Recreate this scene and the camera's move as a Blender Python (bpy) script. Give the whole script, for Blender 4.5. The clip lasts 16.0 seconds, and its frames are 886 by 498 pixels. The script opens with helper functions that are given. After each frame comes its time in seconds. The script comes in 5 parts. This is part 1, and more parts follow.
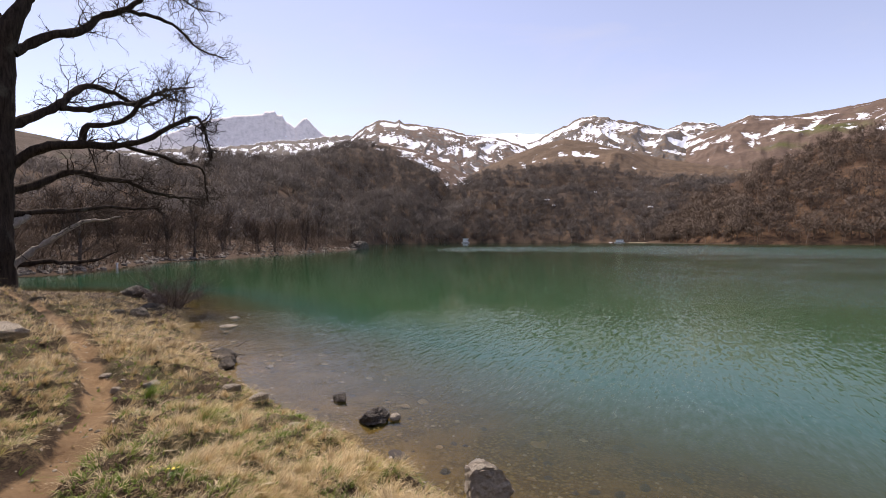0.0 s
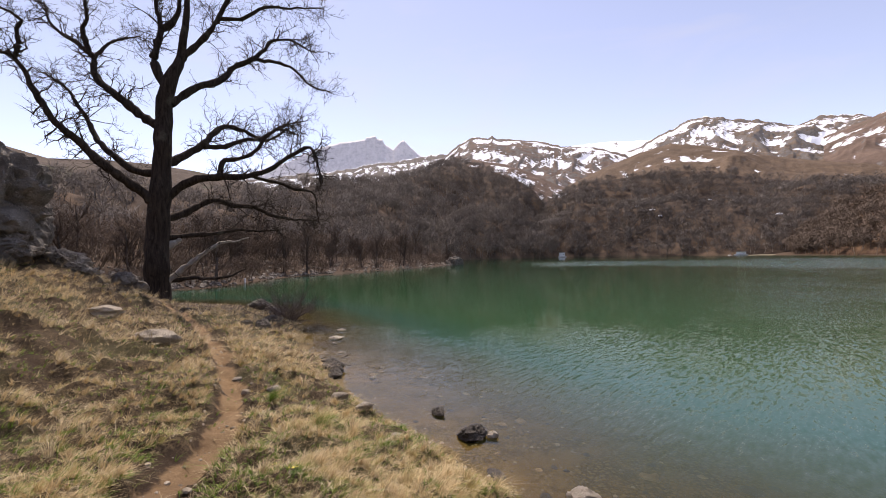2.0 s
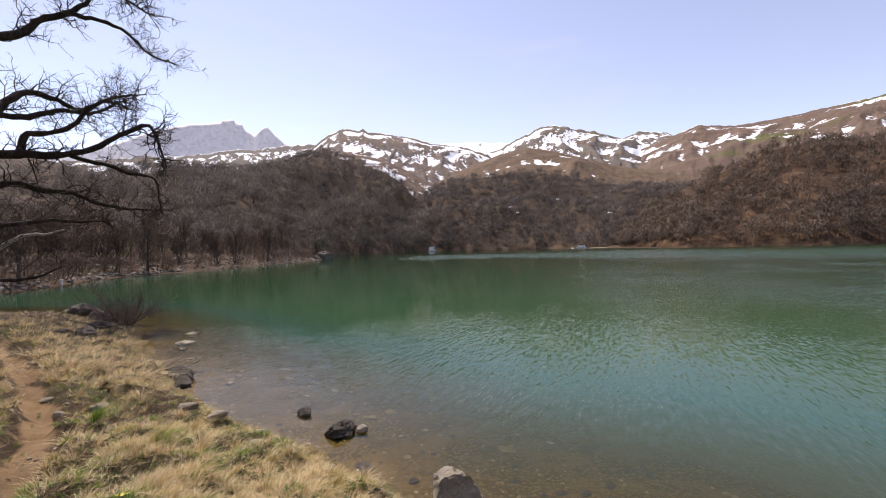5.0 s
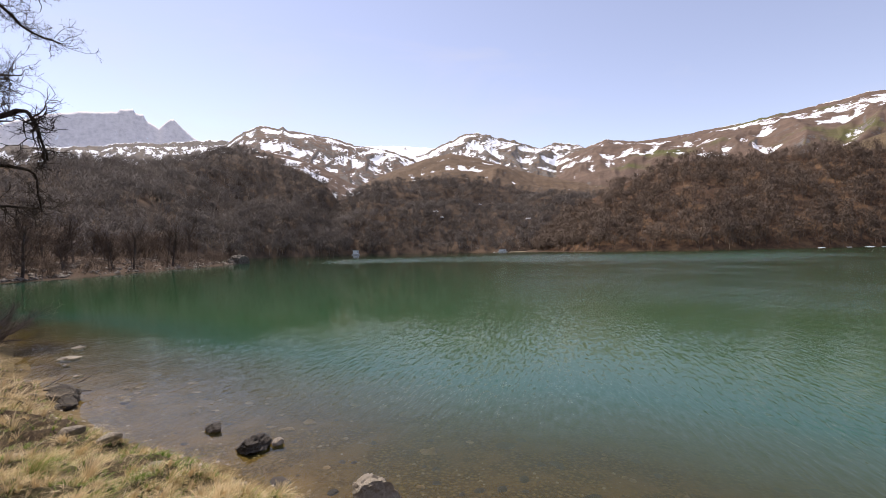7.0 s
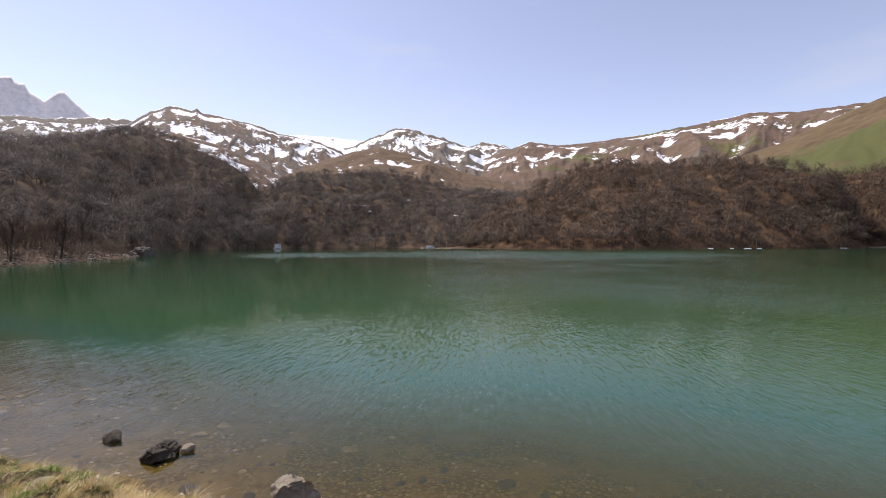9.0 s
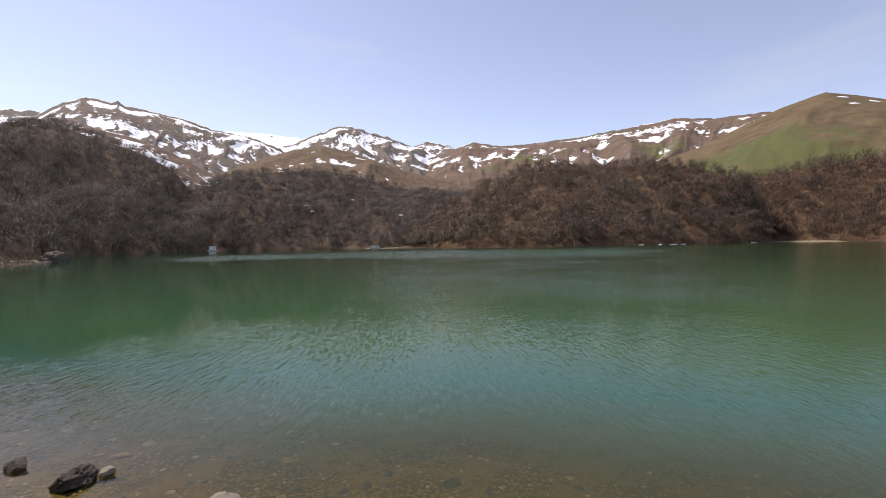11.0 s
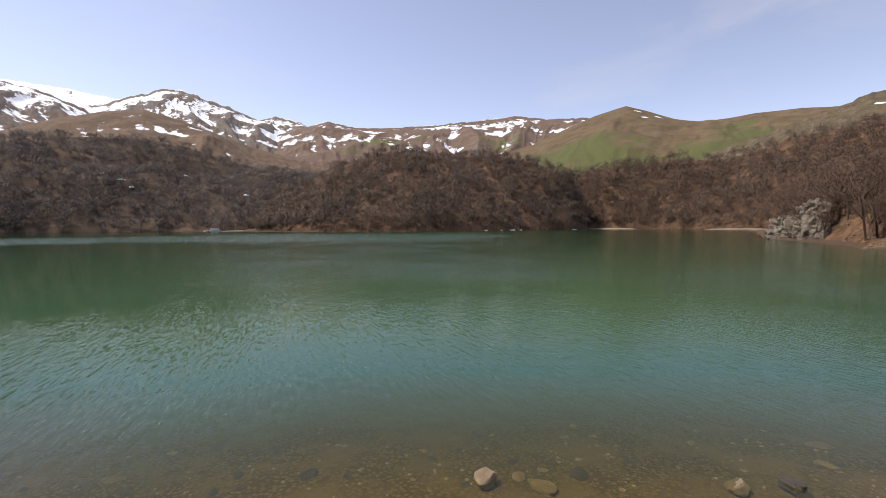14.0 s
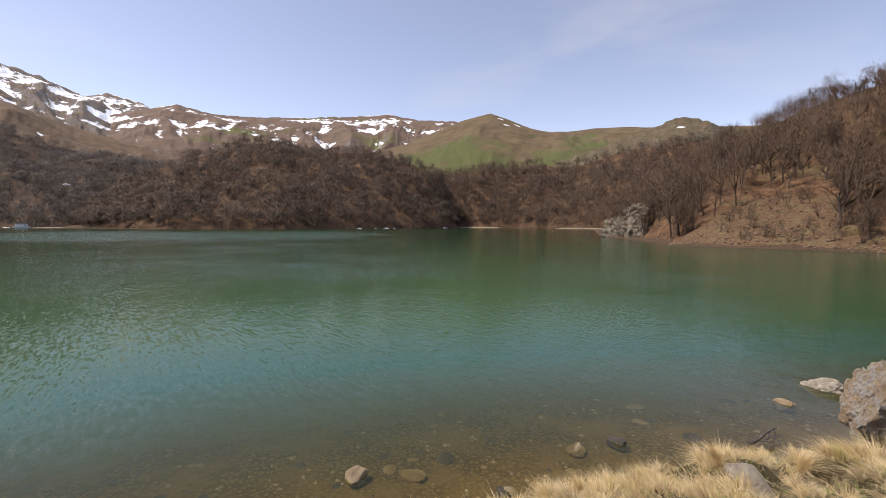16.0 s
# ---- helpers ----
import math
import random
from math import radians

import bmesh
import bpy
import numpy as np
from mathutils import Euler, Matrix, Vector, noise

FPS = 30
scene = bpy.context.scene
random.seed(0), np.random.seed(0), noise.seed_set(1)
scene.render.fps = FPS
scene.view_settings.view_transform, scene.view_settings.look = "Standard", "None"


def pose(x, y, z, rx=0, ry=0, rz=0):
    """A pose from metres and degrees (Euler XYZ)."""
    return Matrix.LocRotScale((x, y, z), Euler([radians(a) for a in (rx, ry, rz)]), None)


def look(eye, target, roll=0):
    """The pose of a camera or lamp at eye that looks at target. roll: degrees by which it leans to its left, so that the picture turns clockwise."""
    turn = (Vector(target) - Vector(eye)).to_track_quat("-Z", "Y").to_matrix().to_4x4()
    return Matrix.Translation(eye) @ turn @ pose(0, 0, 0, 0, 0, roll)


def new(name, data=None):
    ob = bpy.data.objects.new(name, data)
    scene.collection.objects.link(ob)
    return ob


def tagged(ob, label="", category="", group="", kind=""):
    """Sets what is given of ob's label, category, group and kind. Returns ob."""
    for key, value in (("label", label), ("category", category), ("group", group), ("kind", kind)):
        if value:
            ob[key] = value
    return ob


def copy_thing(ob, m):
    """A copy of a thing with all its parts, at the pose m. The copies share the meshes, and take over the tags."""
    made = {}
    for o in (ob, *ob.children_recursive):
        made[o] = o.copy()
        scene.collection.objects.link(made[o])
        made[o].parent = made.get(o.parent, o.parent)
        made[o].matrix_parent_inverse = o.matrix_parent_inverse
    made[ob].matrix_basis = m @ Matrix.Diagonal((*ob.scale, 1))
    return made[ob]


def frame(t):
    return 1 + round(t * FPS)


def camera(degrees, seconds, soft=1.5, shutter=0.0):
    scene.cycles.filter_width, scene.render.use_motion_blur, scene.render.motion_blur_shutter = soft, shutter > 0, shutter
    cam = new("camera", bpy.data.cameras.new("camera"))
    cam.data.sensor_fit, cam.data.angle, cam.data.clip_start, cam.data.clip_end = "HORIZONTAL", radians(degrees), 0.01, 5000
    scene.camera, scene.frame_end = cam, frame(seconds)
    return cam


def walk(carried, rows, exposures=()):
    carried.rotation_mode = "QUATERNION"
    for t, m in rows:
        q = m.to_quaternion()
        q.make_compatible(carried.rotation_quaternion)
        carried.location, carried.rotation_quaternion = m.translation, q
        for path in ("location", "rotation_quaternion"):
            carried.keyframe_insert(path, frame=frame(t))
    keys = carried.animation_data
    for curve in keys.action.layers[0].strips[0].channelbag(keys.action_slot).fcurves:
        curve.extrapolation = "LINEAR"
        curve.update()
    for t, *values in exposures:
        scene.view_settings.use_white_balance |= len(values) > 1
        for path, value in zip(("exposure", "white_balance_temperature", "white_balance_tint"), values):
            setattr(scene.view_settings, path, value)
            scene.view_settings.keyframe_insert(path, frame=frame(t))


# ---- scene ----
cam = camera(90.8, 16.0, soft=0.9)
EYE, TILT, LEAN = 2.6, -1.25, 0.18
# seconds; metres right, ahead, up of the first eye; degrees of yaw, pitch, roll
ROWS = [
    (0.0, -0.000, 0.000, -0.000, -0.00, 0.00, 0.00),
    (0.5, -0.018, 0.011, 0.004, 3.19, 1.58, -0.00),
    (1.0, -0.021, -0.011, 0.010, 5.64, 1.74, 0.15),
    (1.5, -0.022, -0.032, 0.016, 9.37, 1.93, 0.58),
    (2.0, -0.013, -0.054, 0.024, 12.31, 2.03, 0.45),
    (2.5, -0.003, -0.041, 0.018, 10.19, 1.65, 0.39),
    (3.0, -0.005, -0.020, 0.006, 6.46, 1.38, 0.04),
    (3.5, 0.005, -0.014, 0.002, 3.63, 1.05, 0.20),
    (4.0, 0.018, -0.001, -0.008, 0.93, 0.99, 0.47),
    (6.5, 0.046, -0.002, -0.023, -11.86, 1.32, 1.62),
    (7.0, 0.059, -0.048, -0.002, -14.22, 1.34, 1.22),
    (7.5, 0.047, -0.124, 0.024, -16.61, 1.16, 0.81),
    (8.0, 0.057, -0.151, 0.028, -19.35, 0.88, 0.84),
    (8.5, 0.052, -0.161, 0.037, -22.09, 0.61, 0.35),
    (9.0, 0.059, -0.165, 0.037, -23.67, 0.63, 0.44),
    (11.5, 0.124, -0.162, 0.051, -33.44, -0.31, 1.52),
    (12.0, 0.122, -0.169, 0.054, -36.73, -1.92, 1.25),
    (12.5, 0.115, -0.171, 0.070, -40.52, -2.29, 0.69),
    (13.0, 0.103, -0.169, 0.068, -44.09, -2.23, 0.81),
    (13.5, 0.077, -0.183, 0.088, -46.59, -2.37, 0.76),
    (14.0, 0.046, -0.200, 0.098, -49.50, -2.02, 0.99),
    (14.5, 0.043, -0.246, 0.103, -54.73, -2.31, 1.13),
    (15.0, 0.041, -0.263, 0.104, -60.32, -2.83, 0.99),
    (15.5, 0.035, -0.264, 0.096, -62.91, -2.35, 0.87),
    (16.0, 0.018, -0.277, 0.100, -65.92, -2.52, 0.79),
]
walk(cam, [(t, pose(0, 0, EYE, TILT, LEAN, 0) @ pose(x, y, z, 90 + pitch, roll, yaw)) for t, x, y, z, yaw, pitch, roll in ROWS],
     [(0.0, 0.26, 6900, 20.5), (2.0, 0.28, 6900, 20.5), (3.0, 0.31, 6900, 20.5), (4.0, 0.34, 6850, 20), (6.5, 0.28, 6830, 18), (8.0, 0.25, 6800, 17), (12.0, 0.21, 6770, 15.5), (16.0, 0.21, 6770, 15.5)])

# ---- light ----
SUN_AZ, SUN_EL = -28.0, 59.0
world = bpy.data.worlds.new("sky")
scene.world = world
world.use_nodes = True
wn, wl = world.node_tree.nodes, world.node_tree.links
sky = wn.new("ShaderNodeTexSky")
sky.sky_type = "NISHITA"
sky.sun_disc = False
sky.sun_elevation = radians(SUN_EL)
sky.sun_rotation = radians(SUN_AZ)
sky.altitude = 1900
sky.air_density = 1.0
sky.dust_density = 0.85
wn["Background"].inputs["Strength"].default_value = 0.15
pale = wn.new("ShaderNodeHueSaturation")
pale.inputs["Saturation"].default_value = 0.75
pale.inputs["Value"].default_value = 1.18
pale.inputs["Hue"].default_value = 0.507
wl.new(sky.outputs[0], pale.inputs["Color"])
# thin high cloud
at_sky = wn.new("ShaderNodeTexCoord")
wide = wn.new("ShaderNodeMapping")
wide.inputs["Scale"].default_value = (1.0, 1.0, 3.2)
wl.new(at_sky.outputs["Generated"], wide.inputs["Vector"])
veil = wn.new("ShaderNodeTexNoise")
for key, value in (("Scale", 2.2), ("Detail", 7.0), ("Roughness", 0.6), ("Distortion", 0.5)):
    veil.inputs[key].default_value = value
wl.new(wide.outputs[0], veil.inputs["Vector"])
thin = wn.new("ShaderNodeMapRange")
for key, value in (("From Min", 0.5), ("From Max", 0.8), ("To Min", 0.0), ("To Max", 0.42)):
    thin.inputs[key].default_value = value
wl.new(veil.outputs["Fac"], thin.inputs["Value"])
cloudy = wn.new("ShaderNodeMix")
cloudy.data_type = "RGBA"
wl.new(thin.outputs[0], cloudy.inputs[0])
wl.new(pale.outputs[0], cloudy.inputs[6])
cloudy.inputs[7].default_value = (4.2, 4.3, 4.6, 1)
wl.new(cloudy.outputs[2], wn["Background"].inputs["Color"])


def heading(az, r=1.0):
    """East and north of the eye's foot, for a compass angle that is 0 straight ahead and grows to the right."""
    return r * math.sin(radians(az)), r * math.cos(radians(az))


sun_data = bpy.data.lights.new("sun", "SUN")
sun_data.energy = 4.7
sun_data.angle = radians(0.6)
sun_data.color = (1.0, 0.95, 0.87)
sun_lamp = new("sun", sun_data)
sx, sy = heading(SUN_AZ, math.cos(radians(SUN_EL)))
sun_lamp.matrix_world = look((sx * 100, sy * 100, math.sin(radians(SUN_EL)) * 100), (0, 0, 0))


# ---- materials ----
class Nodes:
    """A short way to write node materials."""

    def __init__(self, name):
        self.material = bpy.data.materials.new(name)
        self.material.use_nodes = True
        self.tree = self.material.node_tree
        self.bsdf = self.tree.nodes["Principled BSDF"]
        self.output = self.tree.nodes["Material Output"]
        self.coord = self.tree.nodes.new("ShaderNodeTexCoord").outputs["Object"]

    def put(self, socket, value):
        if isinstance(value, bpy.types.NodeSocket):
            self.tree.links.new(value, socket)
        elif isinstance(value, tuple) and len(value) == 3 and socket.type == "RGBA":
            socket.default_value = (*value, 1)
        else:
            socket.default_value = value

    def node(self, kind, out=0, **values):
        n = self.tree.nodes.new(kind)
        for key, value in values.items():
            self.put(n.inputs[key], value)
        return n.outputs[out]

    def lie(self):
        n = self.tree.nodes.new("ShaderNodeAttribute")
        n.attribute_name = "lie"
        return n.outputs["Vector"]

    def stretch(self, x, y, z, vector=None):
        n = self.tree.nodes.new("ShaderNodeMapping")
        self.put(n.inputs["Vector"], vector or self.coord)
        n.inputs["Scale"].default_value = (x, y, z)
        return n.outputs[0]

    def noise(self, scale, detail=4.0, rough=0.55, distortion=0.0, vector=None):
        n = self.tree.nodes.new("ShaderNodeTexNoise")
        self.put(n.inputs["Vector"], vector or self.coord)
        for key, value in (("Scale", scale), ("Detail", detail), ("Roughness", rough), ("Distortion", distortion)):
            n.inputs[key].default_value = value
        return n.outputs["Fac"]

    def ramp(self, fac, low, high, a=0.0, b=1.0):
        n = self.tree.nodes.new("ShaderNodeMapRange")
        for key, value in (("Value", fac), ("From Min", low), ("From Max", high), ("To Min", a), ("To Max", b)):
            self.put(n.inputs[key], value)
        return n.outputs[0]

    def maths(self, op, a, b=0.0):
        n = self.tree.nodes.new("ShaderNodeMath")
        n.operation = op
        self.put(n.inputs[0], a)
        self.put(n.inputs[1], b)
        return n.outputs[0]

    def mix(self, fac, a, b, blend="MIX"):
        n = self.tree.nodes.new("ShaderNodeMix")
        n.data_type = "RGBA"
        n.blend_type = blend
        self.put(n.inputs[0], fac)
        self.put(n.inputs[6], a)
        self.put(n.inputs[7], b)
        return n.outputs[2]

    def attribute(self, name):
        n = self.tree.nodes.new("ShaderNodeAttribute")
        n.attribute_name = name
        return n.outputs["Fac"]

    def island(self):
        return self.tree.nodes.new("ShaderNodeNewGeometry").outputs["Random Per Island"]

    def single(self):
        return self.tree.nodes.new("ShaderNodeObjectInfo").outputs["Random"]

    def up(self):
        n = self.tree.nodes.new("ShaderNodeSeparateXYZ")
        self.put(n.inputs[0], self.tree.nodes.new("ShaderNodeNewGeometry").outputs["Normal"])
        return n.outputs["Z"]

    def height(self):
        n = self.tree.nodes.new("ShaderNodeSeparateXYZ")
        self.put(n.inputs[0], self.coord)
        return n.outputs["Z"]

    def bump(self, fac, strength, distance):
        n = self.tree.nodes.new("ShaderNodeBump")
        self.put(n.inputs["Height"], fac)
        n.inputs["Strength"].default_value = strength
        n.inputs["Distance"].default_value = distance
        return n.outputs[0]

    def finish(self, colour, rough=0.9, normal=None, spec=0.25):
        self.put(self.bsdf.inputs["Base Color"], colour)
        self.put(self.bsdf.inputs["Roughness"], rough)
        self.bsdf.inputs["Specular IOR Level"].default_value = spec
        if normal:
            self.put(self.bsdf.inputs["Normal"], normal)
        return self.material


def rock_material(name, dark, light, lichen, scale=1.0, spread=0.58):
    n = Nodes(name)
    big, fine = n.noise(2.6 * scale, 5), n.noise(24 * scale, 7, 0.75)
    veins = n.noise(8 * scale, 8, 0.75, 1.5)
    c = n.mix(n.ramp(big, 0.35, 0.65), dark, light)
    c = n.mix(n.ramp(fine, 0.4, 0.75, 0, 0.55), c, dark)
    c = n.mix(n.ramp(veins, spread, spread + 0.08), c, lichen)
    c = n.mix(n.ramp(n.single(), 0, 1, 0, 0.35), c, n.mix(0.5, dark, lichen))
    return n.finish(c, 0.88, n.bump(n.maths("ADD", fine, veins), 1.0, 0.08 / scale))


def bark_material(name, dark, light):
    n = Nodes(name)
    ridges = n.noise(9, 6, 0.7, 0.6, n.stretch(1, 1, 0.16))
    patch = n.noise(1.2, 4)
    c = n.mix(n.ramp(ridges, 0.35, 0.65), dark, light)
    c = n.mix(n.ramp(patch, 0.6, 0.72, 0, 0.5), c, (0.16, 0.15, 0.12))
    return n.finish(c, 0.95, n.bump(ridges, 0.9, 0.05), 0.1)


def twig_material(name, a, b, c3):
    n = Nodes(name)
    t = n.attribute("tint")
    c = n.mix(t, a, b)
    c = n.mix(n.ramp(n.island(), 0, 1, 0, 0.4), c, c3)
    m = n.finish(c, 0.9, None, 0.1)
    leak = n.node("ShaderNodeBsdfTranslucent", Color=c)
    mixer = n.tree.nodes.new("ShaderNodeMixShader")
    mixer.inputs[0].default_value = 0.22
    n.tree.links.new(n.bsdf.outputs[0], mixer.inputs[1])
    n.tree.links.new(leak, mixer.inputs[2])
    n.tree.links.new(mixer.outputs[0], n.output.inputs[0])
    return m


def blade_material(name, a, b, c3, d):
    n = Nodes(name)
    t = n.attribute("tint")
    c = n.mix(n.ramp(t, 0, 0.6), a, b)
    c = n.mix(n.ramp(t, 0.72, 0.95), c, c3)
    c = n.mix(n.ramp(n.island(), 0, 1, 0, 0.6), c, d)
    m = n.finish(c, 0.75, None, 0.2)
    leaf = n.node("ShaderNodeBsdfTranslucent", Color=c)
    mixer = n.tree.nodes.new("ShaderNodeMixShader")
    mixer.inputs[0].default_value = 0.3
    n.tree.links.new(n.bsdf.outputs[0], mixer.inputs[1])
    n.tree.links.new(leaf, mixer.inputs[2])
    n.tree.links.new(mixer.outputs[0], n.output.inputs[0])
    return m


def ground_material():
    n = Nodes("meadow_soil_and_lakebed")
    path, wet = n.attribute("path"), n.attribute("wet")
    big, mid, fine = n.noise(0.6, 4), n.noise(4, 5, 0.65), n.noise(38, 5, 0.7)
    stalk = n.noise(55, 4, 0.65, 1.2, n.stretch(1, 0.45, 1))
    # turf under the blades, toned down to deepen the shade in its gaps
    straw = n.mix(n.ramp(mid, 0.35, 0.65), (0.075, 0.048, 0.026), (0.23, 0.165, 0.09))
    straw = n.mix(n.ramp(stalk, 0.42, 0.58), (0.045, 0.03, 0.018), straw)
    meadow = n.mix(n.ramp(big, 0.5, 0.62, 0, 0.5), straw, (0.09, 0.088, 0.034))
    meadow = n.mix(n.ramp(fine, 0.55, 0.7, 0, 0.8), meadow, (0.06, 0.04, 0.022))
    # bare soil between tussocks, darkened further to carry the shade down there
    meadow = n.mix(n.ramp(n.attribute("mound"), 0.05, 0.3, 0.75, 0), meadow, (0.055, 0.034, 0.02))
    dirt = n.mix(n.ramp(mid, 0.3, 0.7), (0.24, 0.146, 0.072), (0.4, 0.27, 0.145))
    dirt = n.mix(n.ramp(fine, 0.55, 0.7, 0, 0.6), dirt, (0.22, 0.135, 0.07))
    dirt = n.mix(n.ramp(n.noise(1.7, 5, 0.6), 0.42, 0.62, 0, 0.65), dirt, (0.19, 0.12, 0.064))
    c = n.mix(n.ramp(n.maths("ADD", path, n.ramp(mid, 0.3, 0.7, -0.25, 0.25)), 0.35, 0.65), meadow, dirt)
    pebble = n.tree.nodes.new("ShaderNodeTexVoronoi")
    pebble.inputs["Scale"].default_value = 17
    n.put(pebble.inputs["Vector"], n.coord)
    gravel = n.mix(n.ramp(pebble.outputs["Distance"], 0.1, 0.55), (0.31, 0.235, 0.098), (0.13, 0.095, 0.04))
    gravel = n.mix(n.ramp(n.noise(1.3, 5, 0.6), 0.45, 0.65), gravel, (0.25, 0.175, 0.08))
    bed = n.mix(n.ramp(fine, 0.45, 0.7, 0, 0.6), gravel, (0.27, 0.2, 0.12))
    c = n.mix(n.attribute("wood"), c, n.mix(n.ramp(mid, 0.35, 0.65), (0.045, 0.031, 0.021), (0.11, 0.07, 0.043)))
    wet = n.maths("MULTIPLY", wet, n.ramp(n.attribute("wood"), 0, 1, 1, 0.08))
    c = n.mix(n.ramp(n.maths("ADD", wet, n.ramp(mid, 0.3, 0.7, -0.2, 0.2)), 0.35, 0.6), c, bed)
    return n.finish(c, 0.92, n.bump(n.maths("ADD", n.maths("ADD", fine, mid), stalk), 0.9, 0.05), 0.15)


def slope_material(name, soil, litter, patch, scale=0.05):
    n = Nodes(name)
    big, mid, fine = n.noise(scale, 5, 0.6), n.noise(scale * 6, 5, 0.65), n.noise(scale * 40, 4, 0.7)
    c = n.mix(n.ramp(mid, 0.38, 0.62), soil, litter)
    c = n.mix(n.ramp(big, 0.52, 0.62, 0, 0.8), c, patch)
    c = n.mix(n.ramp(fine, 0.5, 0.7, 0, 0.6), c, soil)
    return n.finish(c, 0.95, n.bump(fine, 0.5, 0.4), 0.1)


def mountain_material(name, grass, green, rock, snow, green_part, rock_part, scale=0.004, relief=2.0, dark=0.62, low_green=0.0, drift_size=1.0):
    """snow: the part of the face that lies under snow; green_part, rock_part: likewise."""
    n = Nodes(name)
    big, mid, fine = n.noise(scale, 5, 0.6), n.noise(scale * 5, 6, 0.65), n.noise(scale * 30, 6, 0.7)
    c = n.mix(n.ramp(mid, 0.35, 0.65), grass, tuple(v * 0.62 for v in grass))
    lim = 0.72 - 0.44 * green_part
    if low_green:
        big = n.maths("ADD", big, n.ramp(n.attribute("rise"), 0.35, 0.95, low_green, -low_green))
    c = n.mix(n.ramp(big, lim, lim + 0.08), c, green)
    lim = 0.72 - 0.44 * rock_part
    steep = n.ramp(n.up(), 0.55, 0.9, 0.16, -0.06)
    c = n.mix(n.ramp(n.maths("ADD", n.noise(scale * 8, 7, 0.7, 0.8), steep), lim, lim + 0.06), c, n.mix(n.ramp(fine, 0.35, 0.65), rock, tuple(v * dark for v in rock)))
    c = n.mix(n.ramp(fine, 0.52, 0.72, 0, 0.45), c, tuple(v * dark * 0.9 for v in grass))
    lie = n.lie()
    patch = n.noise(0.55 * drift_size, 3, 0.5, 0.4, lie)
    gully = n.noise(2.3 * drift_size, 6, 0.62, 0.7, n.stretch(1, 0.3, 1, lie))
    ledge = n.noise(3.4 * drift_size, 5, 0.6, 0.3, n.stretch(0.4, 1.9, 1, lie))
    speck = n.noise(13 * drift_size, 5, 0.7, 0.2, lie)
    drift = n.maths("ADD", n.maths("ADD", n.maths("MULTIPLY", patch, 0.36), n.maths("MULTIPLY", gully, 0.36)), n.maths("ADD", n.maths("MULTIPLY", ledge, 0.22), n.maths("MULTIPLY", speck, 0.06)))
    drift = n.maths("ADD", drift, n.maths("MULTIPLY", n.attribute("hollow"), 0.045))
    drift = n.maths("ADD", drift, n.ramp(n.attribute("rise"), 0.15, 1.0, -0.1, 0.055))
    lim = 0.68 - 0.32 * snow
    c = n.mix(n.ramp(drift, lim, lim + 0.025), c, (0.82, 0.84, 0.88))
    return n.finish(c, 0.9, n.bump(n.maths("ADD", fine, mid), 0.7, relief), 0.1)


